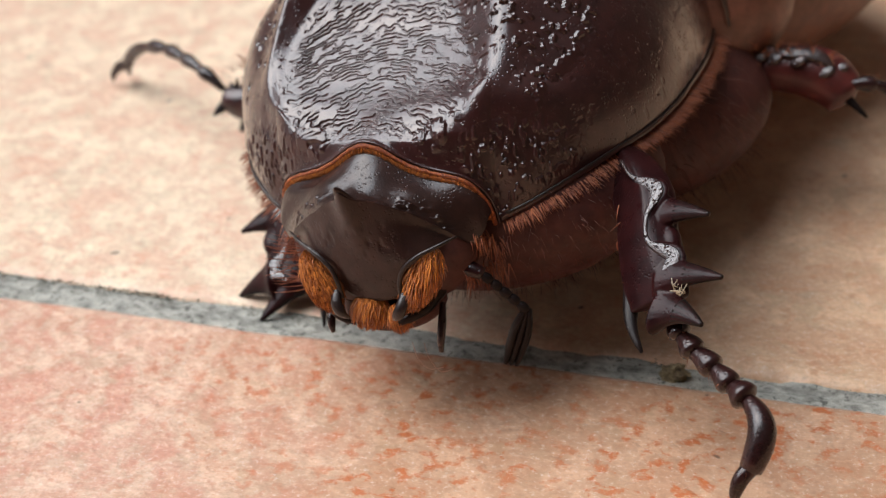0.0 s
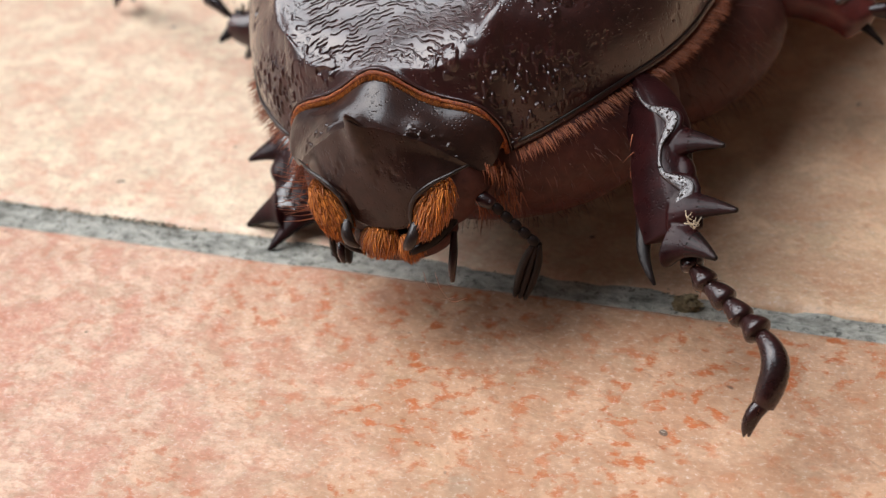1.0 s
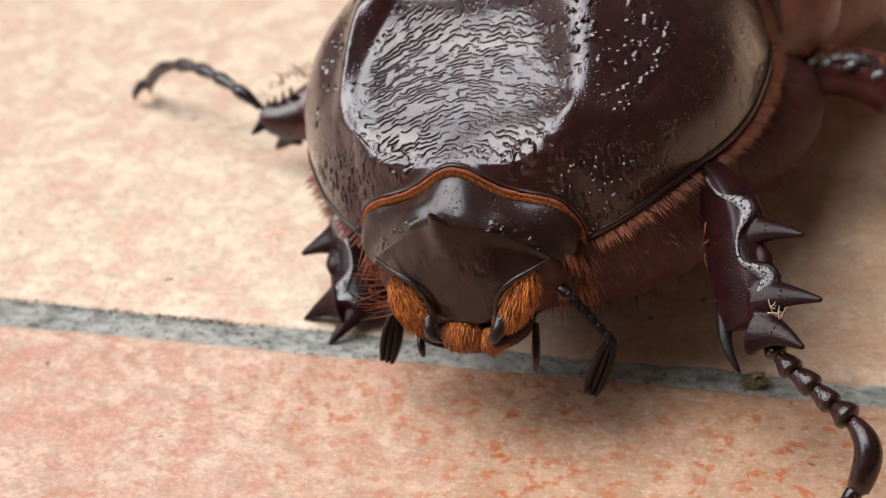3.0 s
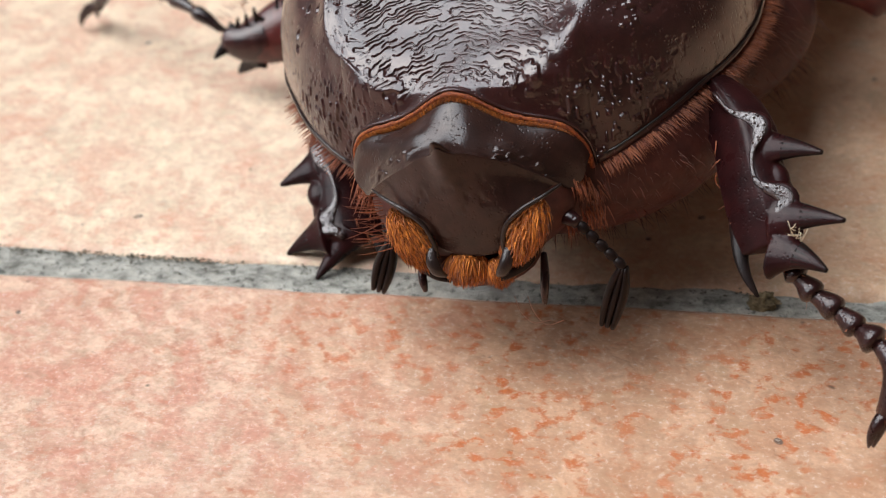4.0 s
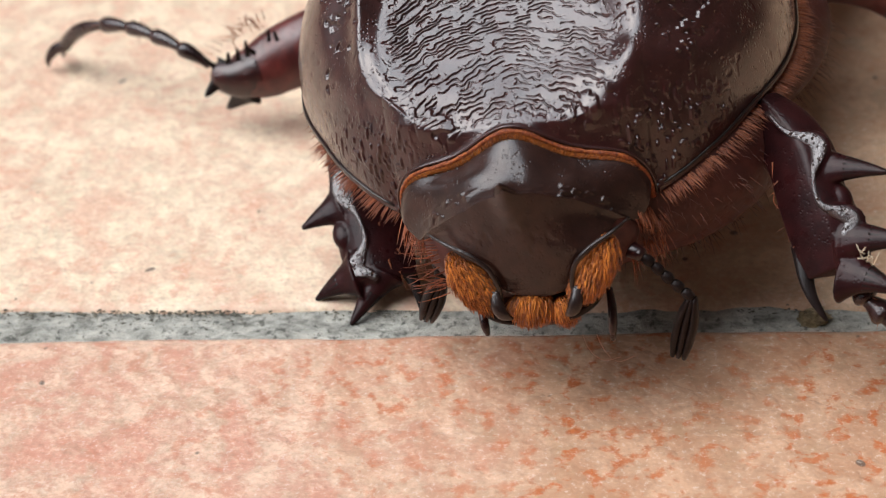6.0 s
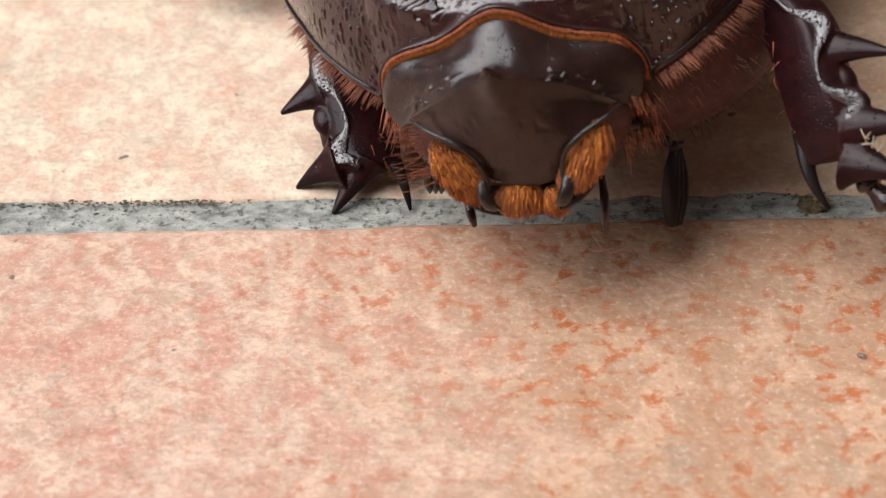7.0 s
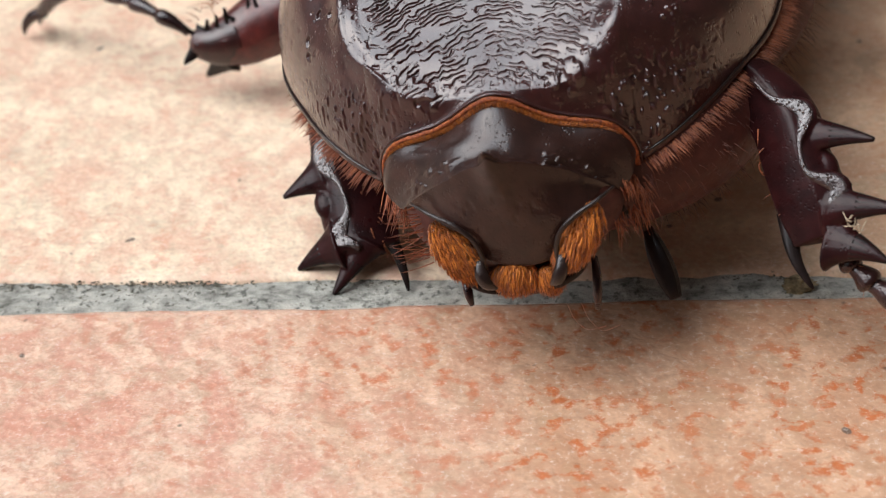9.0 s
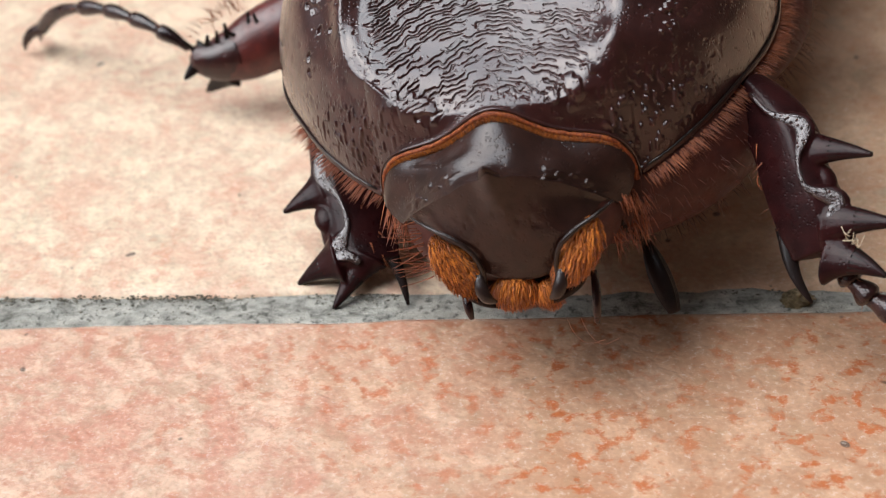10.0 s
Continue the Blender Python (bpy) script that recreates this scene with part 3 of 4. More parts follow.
# head
def build_head():
    #      y      z     half  flat  tip
    rows = [
        (0.12, 0.31, 0.47, 0.34, 0.0),
        (0.02, 0.338, 0.468, 0.345, 0.0),
        (-0.05, 0.322, 0.464, 0.335, 0.0),
        (-0.09, 0.305, 0.458, 0.30, 0.0),
        (-0.135, 0.276, 0.450, 0.25, 0.0),
        (-0.19, 0.244, 0.438, 0.22, 0.0),
        (-0.235, 0.214, 0.42, 0.20, 0.016),
        (-0.266, 0.196, 0.40, 0.19, 0.050),
        (-0.284, 0.182, 0.384, 0.175, 0.088),
        (-0.292, 0.168, 0.370, 0.155, 0.088),
        (-0.314, 0.080, 0.310, 0.08, 0.030),
        (-0.328, 0.01, 0.240, 0.03, 0.010),
        (-0.338, -0.06, 0.168, 0.0, 0.0),
        (-0.342, -0.115, 0.140, -0.015, 0.0),
        (-0.338, -0.165, 0.130, -0.022, 0.0),
        (-0.338, -0.195, 0.128, -0.03, 0.0),
        (-0.320, -0.208, 0.118, -0.025, 0.0),
        (-0.22, -0.20, 0.10, 0.0, 0.0),
    ]
    t = np.linspace(0, 1, len(rows))
    q = np.linspace(0, 1, 150)
    cols = [spline(q, list(zip(t, [r[k] for r in rows]))) for k in range(5)]
    u = np.linspace(-1, 1, 161)
    y, z, hw, flat, tip = (c[:, None] for c in cols)
    x = hw * np.sin(u[None] * np.pi / 2) * 1.0
    a = np.abs(x) / hw
    zz = z - flat * (0.65 * a**2 + 0.35 * a**5) + tip * (0.35 * np.exp(-(x / 0.03) ** 2) + 0.65 * np.clip(1 - np.abs(x) / np.where(x > 0, 0.30, 0.17), 0, 1))
    zz = zz - 0.030 * smooth(0.045, 0.17, x) * smooth(-0.03, -0.10, y) * smooth(-0.30, -0.25, y)
    facet = smooth(-0.10, -0.20, y) * smooth(-0.33, -0.27, y)
    zz = zz - facet * (0.055 * smooth(-0.10, -0.34, x) + 0.030 * smooth(0.20, 0.40, x))
    near = smooth(-0.20, -0.06, y)
    zz = zz * (1 - near) + (z - 0.35 + rim_z(np.clip(x / hw, -1, 1) * 0.474)) * near
    yy = y + (0.015 + 0.115 * smooth(-0.02, 0.14, z)) * a**2.2 * smooth(-0.05, -0.28, y) - 0.05 * tip / 0.1 * np.exp(-(x / 0.05) ** 2)
    # coarse pits on the slope behind the horn's wings, and a raised brow at each side
    mask = np.exp(-((y + 0.245) / 0.03) ** 2) * np.exp(-((np.abs(x) - 0.24) / 0.11) ** 4) * np.where(x > 0, 1.0, 0.5)
    n = vnoise(x * 44, y * 60 + zz * 20, seed=51)
    zz = zz + 0.024 * mask * smooth(0.15, 0.55, n) + 0.0018 * vnoise(x * 7, y * 9 + z * 7, seed=52)
    face = np.exp(-((y + 0.32) / 0.015) ** 2) * np.exp(-(x / 0.2) ** 4) * smooth(-0.08, -0.02, z)
    yy = yy + 0.004 * face * smooth(0.35, 0.7, vnoise(x * 42, z * 42, seed=54))
    yy = yy - 0.006 * mask * smooth(0.0, 0.6, n)
    off = 0.045 * smooth(0.20, -0.10, z)
    s = Shape().grid(B(x + off, yy, zz)[::-1])
    return s.make("head", HEAD, beetle, B(0, 0, 0), "dark head shield with a short blunt horn")


head = build_head()
# horn
hp = [B(0.0, -0.262, 0.14), B(0.0, -0.282, 0.196), B(-0.004, -0.306, 0.248), B(-0.010, -0.322, 0.284), B(-0.012, -0.327, 0.294)]
Shape().loft(hp, [0.10, 0.062, 0.034, 0.015, 0.006], [0.022, 0.018, 0.015, 0.011, 0.006], RV, 16, steps=14, power=1.6).make("horn", HEAD, head, B(0, -0.28, 0.2), "short blunt horn")
# head capsule behind the shield
cap = Shape().ball(B(0.01, -0.10, -0.09), D(0.40, 0, 0), D(0, 0.21, 0), D(0, 0.02, 0.25), 28, 16)
cap.make("head_capsule", BELLY, head, B(0, -0.1, -0.1))
# clypeus fork: two small shiny lobes
for s_ in (-1, 1):
    p = [B(0.045 + s_ * 0.150, -0.355, -0.15), B(0.045 + s_ * 0.140, -0.392, -0.195), B(0.045 + s_ * 0.122, -0.402, -0.226), B(0.045 + s_ * 0.10, -0.39, -0.25)]
    Shape().loft(p, [0.018, 0.025, 0.022, 0.009], [0.011, 0.016, 0.014, 0.007], RV, 12, steps=10).make("clypeus_lobe", GLOSS, head, p[0])
# brow rims over the side brushes
for s_ in (-1, 1):
    p = [B(0.030 + s_ * 0.365, -0.22, 0.030), B(0.04 + s_ * 0.295, -0.285, 0.020), B(0.045 + s_ * 0.215, -0.325, -0.008), B(0.045 + s_ * 0.155, -0.345, -0.060), B(0.045 + s_ * 0.135, -0.354, -0.118), B(0.045 + s_ * 0.130, -0.354, -0.185)]
    Shape().loft(p, [0.005, 0.008, 0.010, 0.010, 0.010, 0.008], [0.005, 0.008, 0.009, 0.009, 0.009, 0.006], UV, 10, steps=24).make("brow_rim", GLOSS, head, p[1])


def brush(name, centre, ax, ay, az, count, length, flow, label):
    """A cushion of dense orange bristles: a core and hairs that lie over it."""
    core = Shape().ball(centre, ax * 0.70, ay * 0.70, az * 0.70, 20, 14).make(name, ORANGE_HAIR, beetle, centre, label)
    s = Shape()
    for k in range(count):
        d = rng.normal(0, 1, 3)
        d /= np.linalg.norm(d)
        if d[1] > 0.45:
            d[1] *= -1
        p = centre + d[0] * ax + d[1] * ay + d[2] * az
        n = d[0] * ax / (ax @ ax) + d[1] * ay / (ay @ ay) + d[2] * az / (az @ az)
        n /= np.linalg.norm(n)
        way = n * 0.34 + flow + rng.normal(0, 0.13, 3)
        s.hair(p - n * 0.014, way, rng.uniform(0.6, 1.1) * length, 0.0038, -n * 0.28, 3)
    s.make("bristle", ORANGE_HAIR, core, centre, "orange bristles")
    return core


brush("side_brush", B(-0.190, -0.312, -0.120), D(0.098, -0.02, -0.02), D(0.0, 0.075, 0.0), D(-0.028, 0.03, 0.115), 1000, 0.056, D(0.3, -0.1, -0.8), "oval orange bristle brush")
brush("side_brush", B(0.255, -0.305, -0.105), D(0.100, -0.0, 0.03), D(0.0, 0.075, 0.0), D(0.045, 0.03, 0.118), 1060, 0.060, D(-0.25, -0.1, -0.85), "oval orange bristle brush")
brush("lip_brush", B(0.010, -0.320, -0.245), D(0.092, 0, 0), D(0, 0.06, 0), D(0, 0, 0.068), 800, 0.066, D(-0.1, -0.2, -0.8), "orange bristle brush below the head shield")
brush("lip_brush", B(0.125, -0.320, -0.265), D(0.052, 0, 0), D(0, 0.05, 0), D(0, 0, 0.055), 460, 0.070, D(0.2, -0.2, -0.8), "orange bristle brush below the head shield")


def hair_fan(name, a, b, count, way, length, spread, mat, parent, bend=(0, 0, -0.2)):
    """A row of loose bristles between two places."""
    s = Shape()
    a, b = np.asarray(a, float), np.asarray(b, float)
    for k in range(count):
        s.hair(a + (b - a) * rng.random() + rng.normal(0, 0.012, 3), np.asarray(way, float) + rng.normal(0, spread, 3), rng.uniform(0.6, 1.1) * length, 0.0030, bend, 4)
    s.make(name, mat, parent, a)


hair_fan("cheek_hair", B(0.40, -0.10, -0.02), B(0.47, -0.02, -0.12), 70, D(0.35, -0.6, -0.6), 0.08, 0.16, RED_HAIR, head)
hair_fan("cheek_hair", B(0.36, -0.16, -0.16), B(0.48, -0.02, -0.20), 50, D(0.3, -0.5, -0.8), 0.10, 0.25, RED_HAIR, head)
hair_fan("cheek_hair", B(-0.33, -0.20, -0.02), B(-0.29, -0.25, -0.20), 30, D(-0.75, -0.6, 0.15), 0.15, 0.16, RED_HAIR, head, (0, 0, 0.15))
hair_fan("cheek_hair", B(-0.45, -0.02, -0.02), B(-0.38, -0.10, -0.06), 45, D(-0.25, -0.6, -0.7), 0.11, 0.15, RED_HAIR, head)

# mandibles and the dark mouthparts
for s_ in (-1, 1):
    p = [B(0.03 + s_ * 0.24, -0.20, -0.22), B(0.03 + s_ * 0.20, -0.32, -0.25), B(0.03 + s_ * 0.13, -0.365, -0.275), B(0.03 + s_ * 0.085, -0.36, -0.300)]
    Shape().loft(p, [0.034, 0.026, 0.015, 0.005], [0.024, 0.018, 0.010, 0.004], UV, 12, steps=16).make("mandible", TOOTH, beetle, p[0], "small black mandible")
Shape().ball(B(0.03, -0.16, -0.31), D(0.22, 0, 0), D(0, 0.17, 0), D(0, 0, 0.10), 24, 14).make("mouth", BELLY, beetle, B(0.03, -0.16, -0.31))

# underside of the chest and belly
s = Shape()
s.ball(B(0.20, 0.54, -0.14), D(0.76, 0, 0), D(0, 0.60, 0), D(0, 0, 0.41), 40, 24)
s.make("chest", BELLY, beetle, B(0, 0.5, -0.1), "dark red-brown hairy chest")
Shape().ball(B(0.20, 1.58, -0.30), D(0.94, 0, 0), D(0, 0.76, 0), D(0, 0, 0.46), 40, 24).make("hind_chest", BELLY, beetle, B(0.3, 1.4, -0.1), "dark red-brown hairy side of the body")
ch = Shape()
for k in range(260):
    a_, b_ = rng.uniform(-0.2, 1.5), rng.uniform(-0.8, 0.5)
    d = np.array([math.sin(a_) * math.cos(b_), -math.cos(a_) * math.cos(b_), math.sin(b_)])
    ch.hair(B(0.20 + 0.94 * d[0], 1.58 + 0.76 * d[1], -0.30 + 0.46 * d[2]), D(d[0], d[1], d[2] * 0.5 - 0.4) + rng.normal(0, 0.3, 3), rng.uniform(0.06, 0.15), 0.0018, (0, 0, -0.3), 3)
for k in range(380):
    a_, b_ = rng.uniform(-1.1, 1.1), rng.uniform(-0.9, 0.55)
    d = np.array([math.sin(a_) * math.cos(b_), -math.cos(a_) * math.cos(b_), math.sin(b_)])
    p = B(0.20 + 0.76 * d[0], 0.54 + 0.60 * d[1], -0.14 + 0.41 * d[2])
    ch.hair(p, D(d[0], d[1], d[2] * 0.5 - 0.4) + rng.normal(0, 0.3, 3), rng.uniform(0.03, 0.08), 0.0014, (0, 0, -0.3), 3)
ch.make("chest_hair", DARK_HAIR, beetle, B(0, 0.5, -0.1), "red-brown chest hairs")
Shape().ball(B(0.14, 1.95, 0.02), D(1.06, 0, 0.03), D(0.05, 0.55, 0), D(0, 0, 0.52), 36, 22).make("waist", ABDOMEN, beetle, B(0.1, 1.9, 0.1))
ab = Shape()
ab.ball(B(0.30, 3.05, -0.16), D(1.16, 0, 0), D(0.12, 1.25, -0.1), D(0, 0.05, 0.58), 40, 26)
ab.make("abdomen", ABDOMEN, beetle, B(0, 2.6, 0.1))


# wing cases
def wing_case(side):
    yy = np.linspace(1.62, 4.25, 60)
    w = spline(yy, [(1.7, 1.0), (2.0, 1.09), (2.7, 1.19), (3.4, 1.10), (3.9, 0.78), (4.25, 0.30)])
    h = spline(yy, [(1.7, 0.72), (2.0, 0.80), (2.7, 0.86), (3.4, 0.74), (3.9, 0.5), (4.25, 0.16)])
    base = spline(yy, [(1.7, 0.06), (2.7, 0.02), (3.5, -0.06), (4.25, -0.12)])
    u = np.linspace(0.008, 1, 60)
    x = w[:, None] * np.sin(u[None] * np.pi / 2)
    z = base[:, None] + h[:, None] * np.cos(u[None] * np.pi / 2)
    z = z + 0.006 * np.sin(u[None] * 46) * np.sin(u[None] * np.pi) + 0.004 * vnoise(x * 14, yy[:, None] * 14, seed=61)
    p = B(side * x + 0.20 * (yy[:, None] - 1.7), np.repeat(yy[:, None], 60, 1), z)
    Shape().grid(p if side > 0 else p[:, ::-1]).make("wing_case", ELYTRA, beetle, B(side * 0.5, 2.8, 0.5), "dark brown glossy wing case")


wing_case(-1)
wing_case(1)


# ---- legs ----
def tooth(parent, name, root, tip, width, bend, thick=0.55, side=None):
    thick = thick * 0.55
    root, tip = np.asarray(root, float), np.asarray(tip, float)
    s = np.linspace(0, 1, 9)
    path = root + (tip - root) * s[:, None] + np.asarray(bend, float) * (np.sin(s * np.pi) * 0.5)[:, None]
    w = width * (1.12 * (1 - s) ** 0.75 + 0.55 * (1 - s) ** 5) + 0.006
    side = np.cross(tip - root, (0.1, -0.8, 0.6)) if side is None else side
    return Shape().loft(path, w, w * thick, side, 12).make(name, TOOTH, parent, root)


def tarsus(parent, path, radii, mat=TARSUS, claws=True, bristles=True, curl=(0, 0, 0), hook=(0, 0, 0), spread=1.0, claw=1.0):
    """Bead-like foot segments, the last one long and curved, with two claws."""
    path = [np.asarray(p, float) for p in path]
    for k, (a, b) in enumerate(zip(path, path[1:])):
        r0, r1 = radii[k], radii[k + 1]
        last = k == len(path) - 2
        d = b - a
        L = np.linalg.norm(d)
        n = np.array([0.0, 0.0, 1.0]) - d / L * (d[2] / L)
        ss = np.linspace(0, 1, 12)
        bow = 0.10 * L if last else 0.04 * L
        pts = a + d * ss[:, None] + n * (np.sin(ss * np.pi) * bow)[:, None]
        rr = (r0 * 0.66 + (r1 * 1.10 - r0 * 0.66) * smooth(0.0, 0.85, ss) * (1 - 0.35 * smooth(0.88, 1.0, ss)))
        if last:
            pts = pts + np.asarray(curl, float) * (np.sin(ss * np.pi) * L)[:, None]
            rr = r0 * (0.50 + 0.50 * np.sin(ss * np.pi * 0.80) ** 0.9)
        Shape().loft(pts, rr, rr, (0.3, 1, 0.2), 14).make("claw_segment" if last else "tarsal_segment", mat, parent, a)
    if claws:
        a, b = path[-2], path[-1]
        d = (b - a) / np.linalg.norm(b - a)
        side = np.cross(d, (0, 0, 1))
        side /= np.linalg.norm(side) / spread
        d = d + np.asarray(hook, float)
        d /= np.linalg.norm(d)
        for s_ in (-1, 1):
            d = d / np.linalg.norm(d) * claw
            p = [b - d * 0.03, b + d * 0.05 + side * s_ * 0.025 + np.array([0, 0, 0.01]), b + d * 0.09 + side * s_ * 0.05 - np.array([0, 0, 0.02]), b + d * 0.10 + side * s_ * 0.055 - np.array([0, 0, 0.06])]
            Shape().loft(p, [0.030, 0.028, 0.018, 0.005], [0.030, 0.028, 0.018, 0.005], side, 10, steps=12).make("claw", mat, parent, b)
    if bristles:
        s = Shape()
        for a, b in zip(path, path[1:]):
            d = (b - a) / np.linalg.norm(b - a)
            for k in range(5):
                p = a + (b - a) * rng.uniform(0.55, 1.0)
                s.hair(p, d * 0.7 + rng.normal(0, 0.5, 3) + np.array([0, 0, -0.2]), rng.uniform(0.05, 0.10), 0.003, (0, 0, -0.1))
        s.make("foot_bristles", RED_HAIR, parent, path[0])


def leg_bristles(parent, path, spread, count, length, mat=RED_HAIR, way=(0, 0, -1)):
    s = Shape()
    path = np.asarray(path, float)
    for k in range(count):
        t = rng.uniform(0, len(path) - 1.001)
        i = int(t)
        p = path[i] + (path[i + 1] - path[i]) * (t - i) + rng.normal(0, spread, 3)
        s.hair(p, np.asarray(way, float) + rng.normal(0, 0.35, 3), rng.uniform(0.6, 1.2) * length, 0.0032)
    s.make("leg_bristles", mat, parent, path[0])


def digging_leg(label, axis, half, thick, face, teeth, knob, ridge, raised):
    """A flat fore shin: a blade with three teeth and a blunt knob grown out of it, and a pitted ridge that forks to the teeth."""
    axis, face = np.asarray(axis, float), np.asarray(face, float)
    run = (axis[-1] - axis[0]) / np.linalg.norm(axis[-1] - axis[0])
    face = face - run * (face @ run)
    face /= np.linalg.norm(face)
    out = np.cross(run, face)
    mean = np.mean([np.asarray(tip, float) for _, tip, _, _ in teeth], 0)
    out = out * np.sign(out @ (mean - axis.mean(0)))
    body = Shape().loft(axis, half, thick, out, 28, steps=36, power=1.3, skew=-0.22)
    s = np.linspace(0, 1, 11)
    curves = []
    for root, tip, width, bend in teeth:
        root, tip = np.asarray(root, float), np.asarray(tip, float)
        start = root - out * 0.035
        path = start + (tip - start) * s[:, None] + np.asarray(bend, float) * (np.sin(s * np.pi) * 0.5)[:, None]
        w = width * (1.08 * (1 - s) ** 0.95 + 0.60 * (1 - s) ** 5) + 0.006
        way = np.cross(tip - start, face)
        curves.append((path, w, way / np.linalg.norm(way)))
        body.loft(path, w + 0.004, w * 0.48 + 0.006, curves[-1][2], 16)
    kp = np.asarray(knob, float)
    body.ball(kp - out * 0.018, out * 0.050, run * 0.070, face * 0.036, 16, 10)
    # the ridge: out towards each tooth, back between them
    pts, wide = [], []
    for k, (s_, off, lift, w) in enumerate(ridge):
        at = np.array([np.interp(s_, np.linspace(0, 1, len(axis)), axis[:, c]) for c in range(3)])
        pts.append(at + out * off + face * (lift + raised))
        wide.append(w)
    body.loft(np.array(pts) - face * 0.014, np.array(wide) * 1.3, 0.016, out, 14, steps=60)
    leg = body.make("fore_leg", LEG, beetle, axis[0], label)
    remesh = leg.modifiers.new("grown", "REMESH")
    remesh.mode, remesh.voxel_size, remesh.use_smooth_shade = "VOXEL", 0.0055 * CM, True
    ease = leg.modifiers.new("ease", "SMOOTH")
    ease.factor, ease.iterations = 0.5, 4
    Shape().loft(np.array(pts) + face * 0.004, np.array(wide) * 0.80, 0.0065, out, 14, steps=70, power=1.8).make("ridge", CREST, leg, pts[0], "pitted glossy ridge")
    for path, w, way in curves:
        k0 = 4
        Shape().loft(path[k0:], w[k0:] * 1.02 + 0.003, w[k0:] * 0.50 + 0.005, way, 14, steps=16).make("tooth", TOOTH, leg, path[k0], "black tooth")
    return leg


# fore leg on the beetle's right: planted on the joint between the tiles
tib = [(-0.03, 0.90, 0.47), (0.027, 0.74, 0.385), (0.090, 0.53, 0.268), (0.152, 0.35, 0.169), (0.190, 0.215, 0.095)]
leg_l = digging_leg("black-brown toothed digging leg", tib, [0.075, 0.105, 0.138, 0.158, 0.140], [0.06, 0.074, 0.078, 0.072, 0.050], (-0.16, -0.46, 0.87),
                    [((-0.038, 0.500, 0.250), (-0.166, 0.456, 0.193), 0.060, (0.0, 0.0, 0.012)),
                     ((0.040, 0.232, 0.105), (-0.104, 0.225, -0.004), 0.064, (0.0, 0.0, 0.020)),
                     ((0.140, 0.240, 0.105), (0.050, 0.085, -0.022), 0.060, (0.015, 0.0, 0.012))],
                    (-0.002, 0.390, 0.195),
                    [(0.12, 0.020, 0.052, 0.014), (0.28, 0.030, 0.060, 0.018), (0.47, 0.070, 0.054, 0.040), (0.60, 0.030, 0.060, 0.013), (0.74, 0.030, 0.058, 0.016), (0.90, 0.090, 0.044, 0.044), (0.95, 0.050, 0.046, 0.024), (1.08, 0.022, 0.036, 0.016)], 0.014)
tooth(leg_l, "spur", (0.240, 0.310, 0.160), (0.354, 0.085, -0.012), 0.026, (0.03, 0.0, 0.03), 0.9)
leg_bristles(leg_l, [(0.16, 0.42, 0.22), (0.26, 0.24, 0.12)], 0.02, 90, 0.06, way=(0.5, -0.5, -0.7))
fem = [(0.50, 0.74, 0.36), (0.26, 0.86, 0.44), (-0.02, 0.90, 0.46)]
Shape().loft(fem, [0.15, 0.16, 0.08], [0.12, 0.13, 0.07], (0, 0.4, 1), 18, steps=14).make("fore_femur", BELLY, beetle, fem[0], "dark thigh of the leg")

# fore leg on the beetle's left: lifted off the tiles
rtib = [(1.655, 0.23, 0.90), (1.725, 0.12, 0.865), (1.785, 0.01, 0.825), (1.82, -0.12, 0.75), (1.87, -0.25, 0.675), (1.91, -0.35, 0.605)]
leg_r = digging_leg("black-brown toothed digging leg, lifted", rtib, [0.080, 0.116, 0.128, 0.128, 0.135, 0.120], [0.060, 0.078, 0.086, 0.082, 0.070, 0.050], (-0.36, -0.52, 0.78),
                    [((1.875, -0.055, 0.845), (2.058, -0.196, 0.923), 0.052, (0.0, 0.0, 0.02)),
                     ((1.945, -0.285, 0.705), (2.143, -0.421, 0.794), 0.056, (0.0, 0.0, 0.02)),
                     ((1.955, -0.380, 0.625), (2.092, -0.531, 0.650), 0.062, (0.0, 0.0, 0.03))],
                    (1.925, -0.165, 0.785),
                    [(0.10, 0.000, 0.060, 0.010), (0.25, 0.010, 0.068, 0.012), (0.42, 0.085, 0.066, 0.036), (0.56, 0.035, 0.070, 0.012), (0.68, 0.025, 0.066, 0.014), (0.82, 0.105, 0.050, 0.038), (0.90, 0.050, 0.050, 0.016), (1.04, 0.070, 0.040, 0.022)], 0.011)
tooth(leg_r, "spur", (1.80, -0.235, 0.60), (1.867, -0.472, 0.46), 0.028, (-0.06, -0.02, 0.0), 0.9)
tarsus(leg_r, [(1.955, -0.385, 0.575), (2.005, -0.44, 0.535), (2.065, -0.495, 0.505), (2.145, -0.555, 0.485), (2.215, -0.62, 0.465), (2.280, -0.675, 0.455), (2.325, -0.86, 0.285)],
       [0.038, 0.042, 0.046, 0.046, 0.044, 0.052, 0.045], curl=(0.17, 0.0, 0.10), hook=(-0.8, 0.0, 0.0), spread=0.16, claw=0.85)
leg_bristles(leg_r, [(1.70, 0.0, 0.76), (1.80, -0.26, 0.60)], 0.02, 14, 0.05, way=(-0.5, -0.5, -0.6))
rfem = [(1.15, 0.46, 0.54), (1.40, 0.38, 0.69), (1.63, 0.25, 0.88)]
Shape().loft(rfem, [0.19, 0.21, 0.10], [0.18, 0.18, 0.09], (0, 1, 0.2), 18, steps=14).make("fore_femur", BELLY, beetle, rfem[0], "dark thigh of the leg")

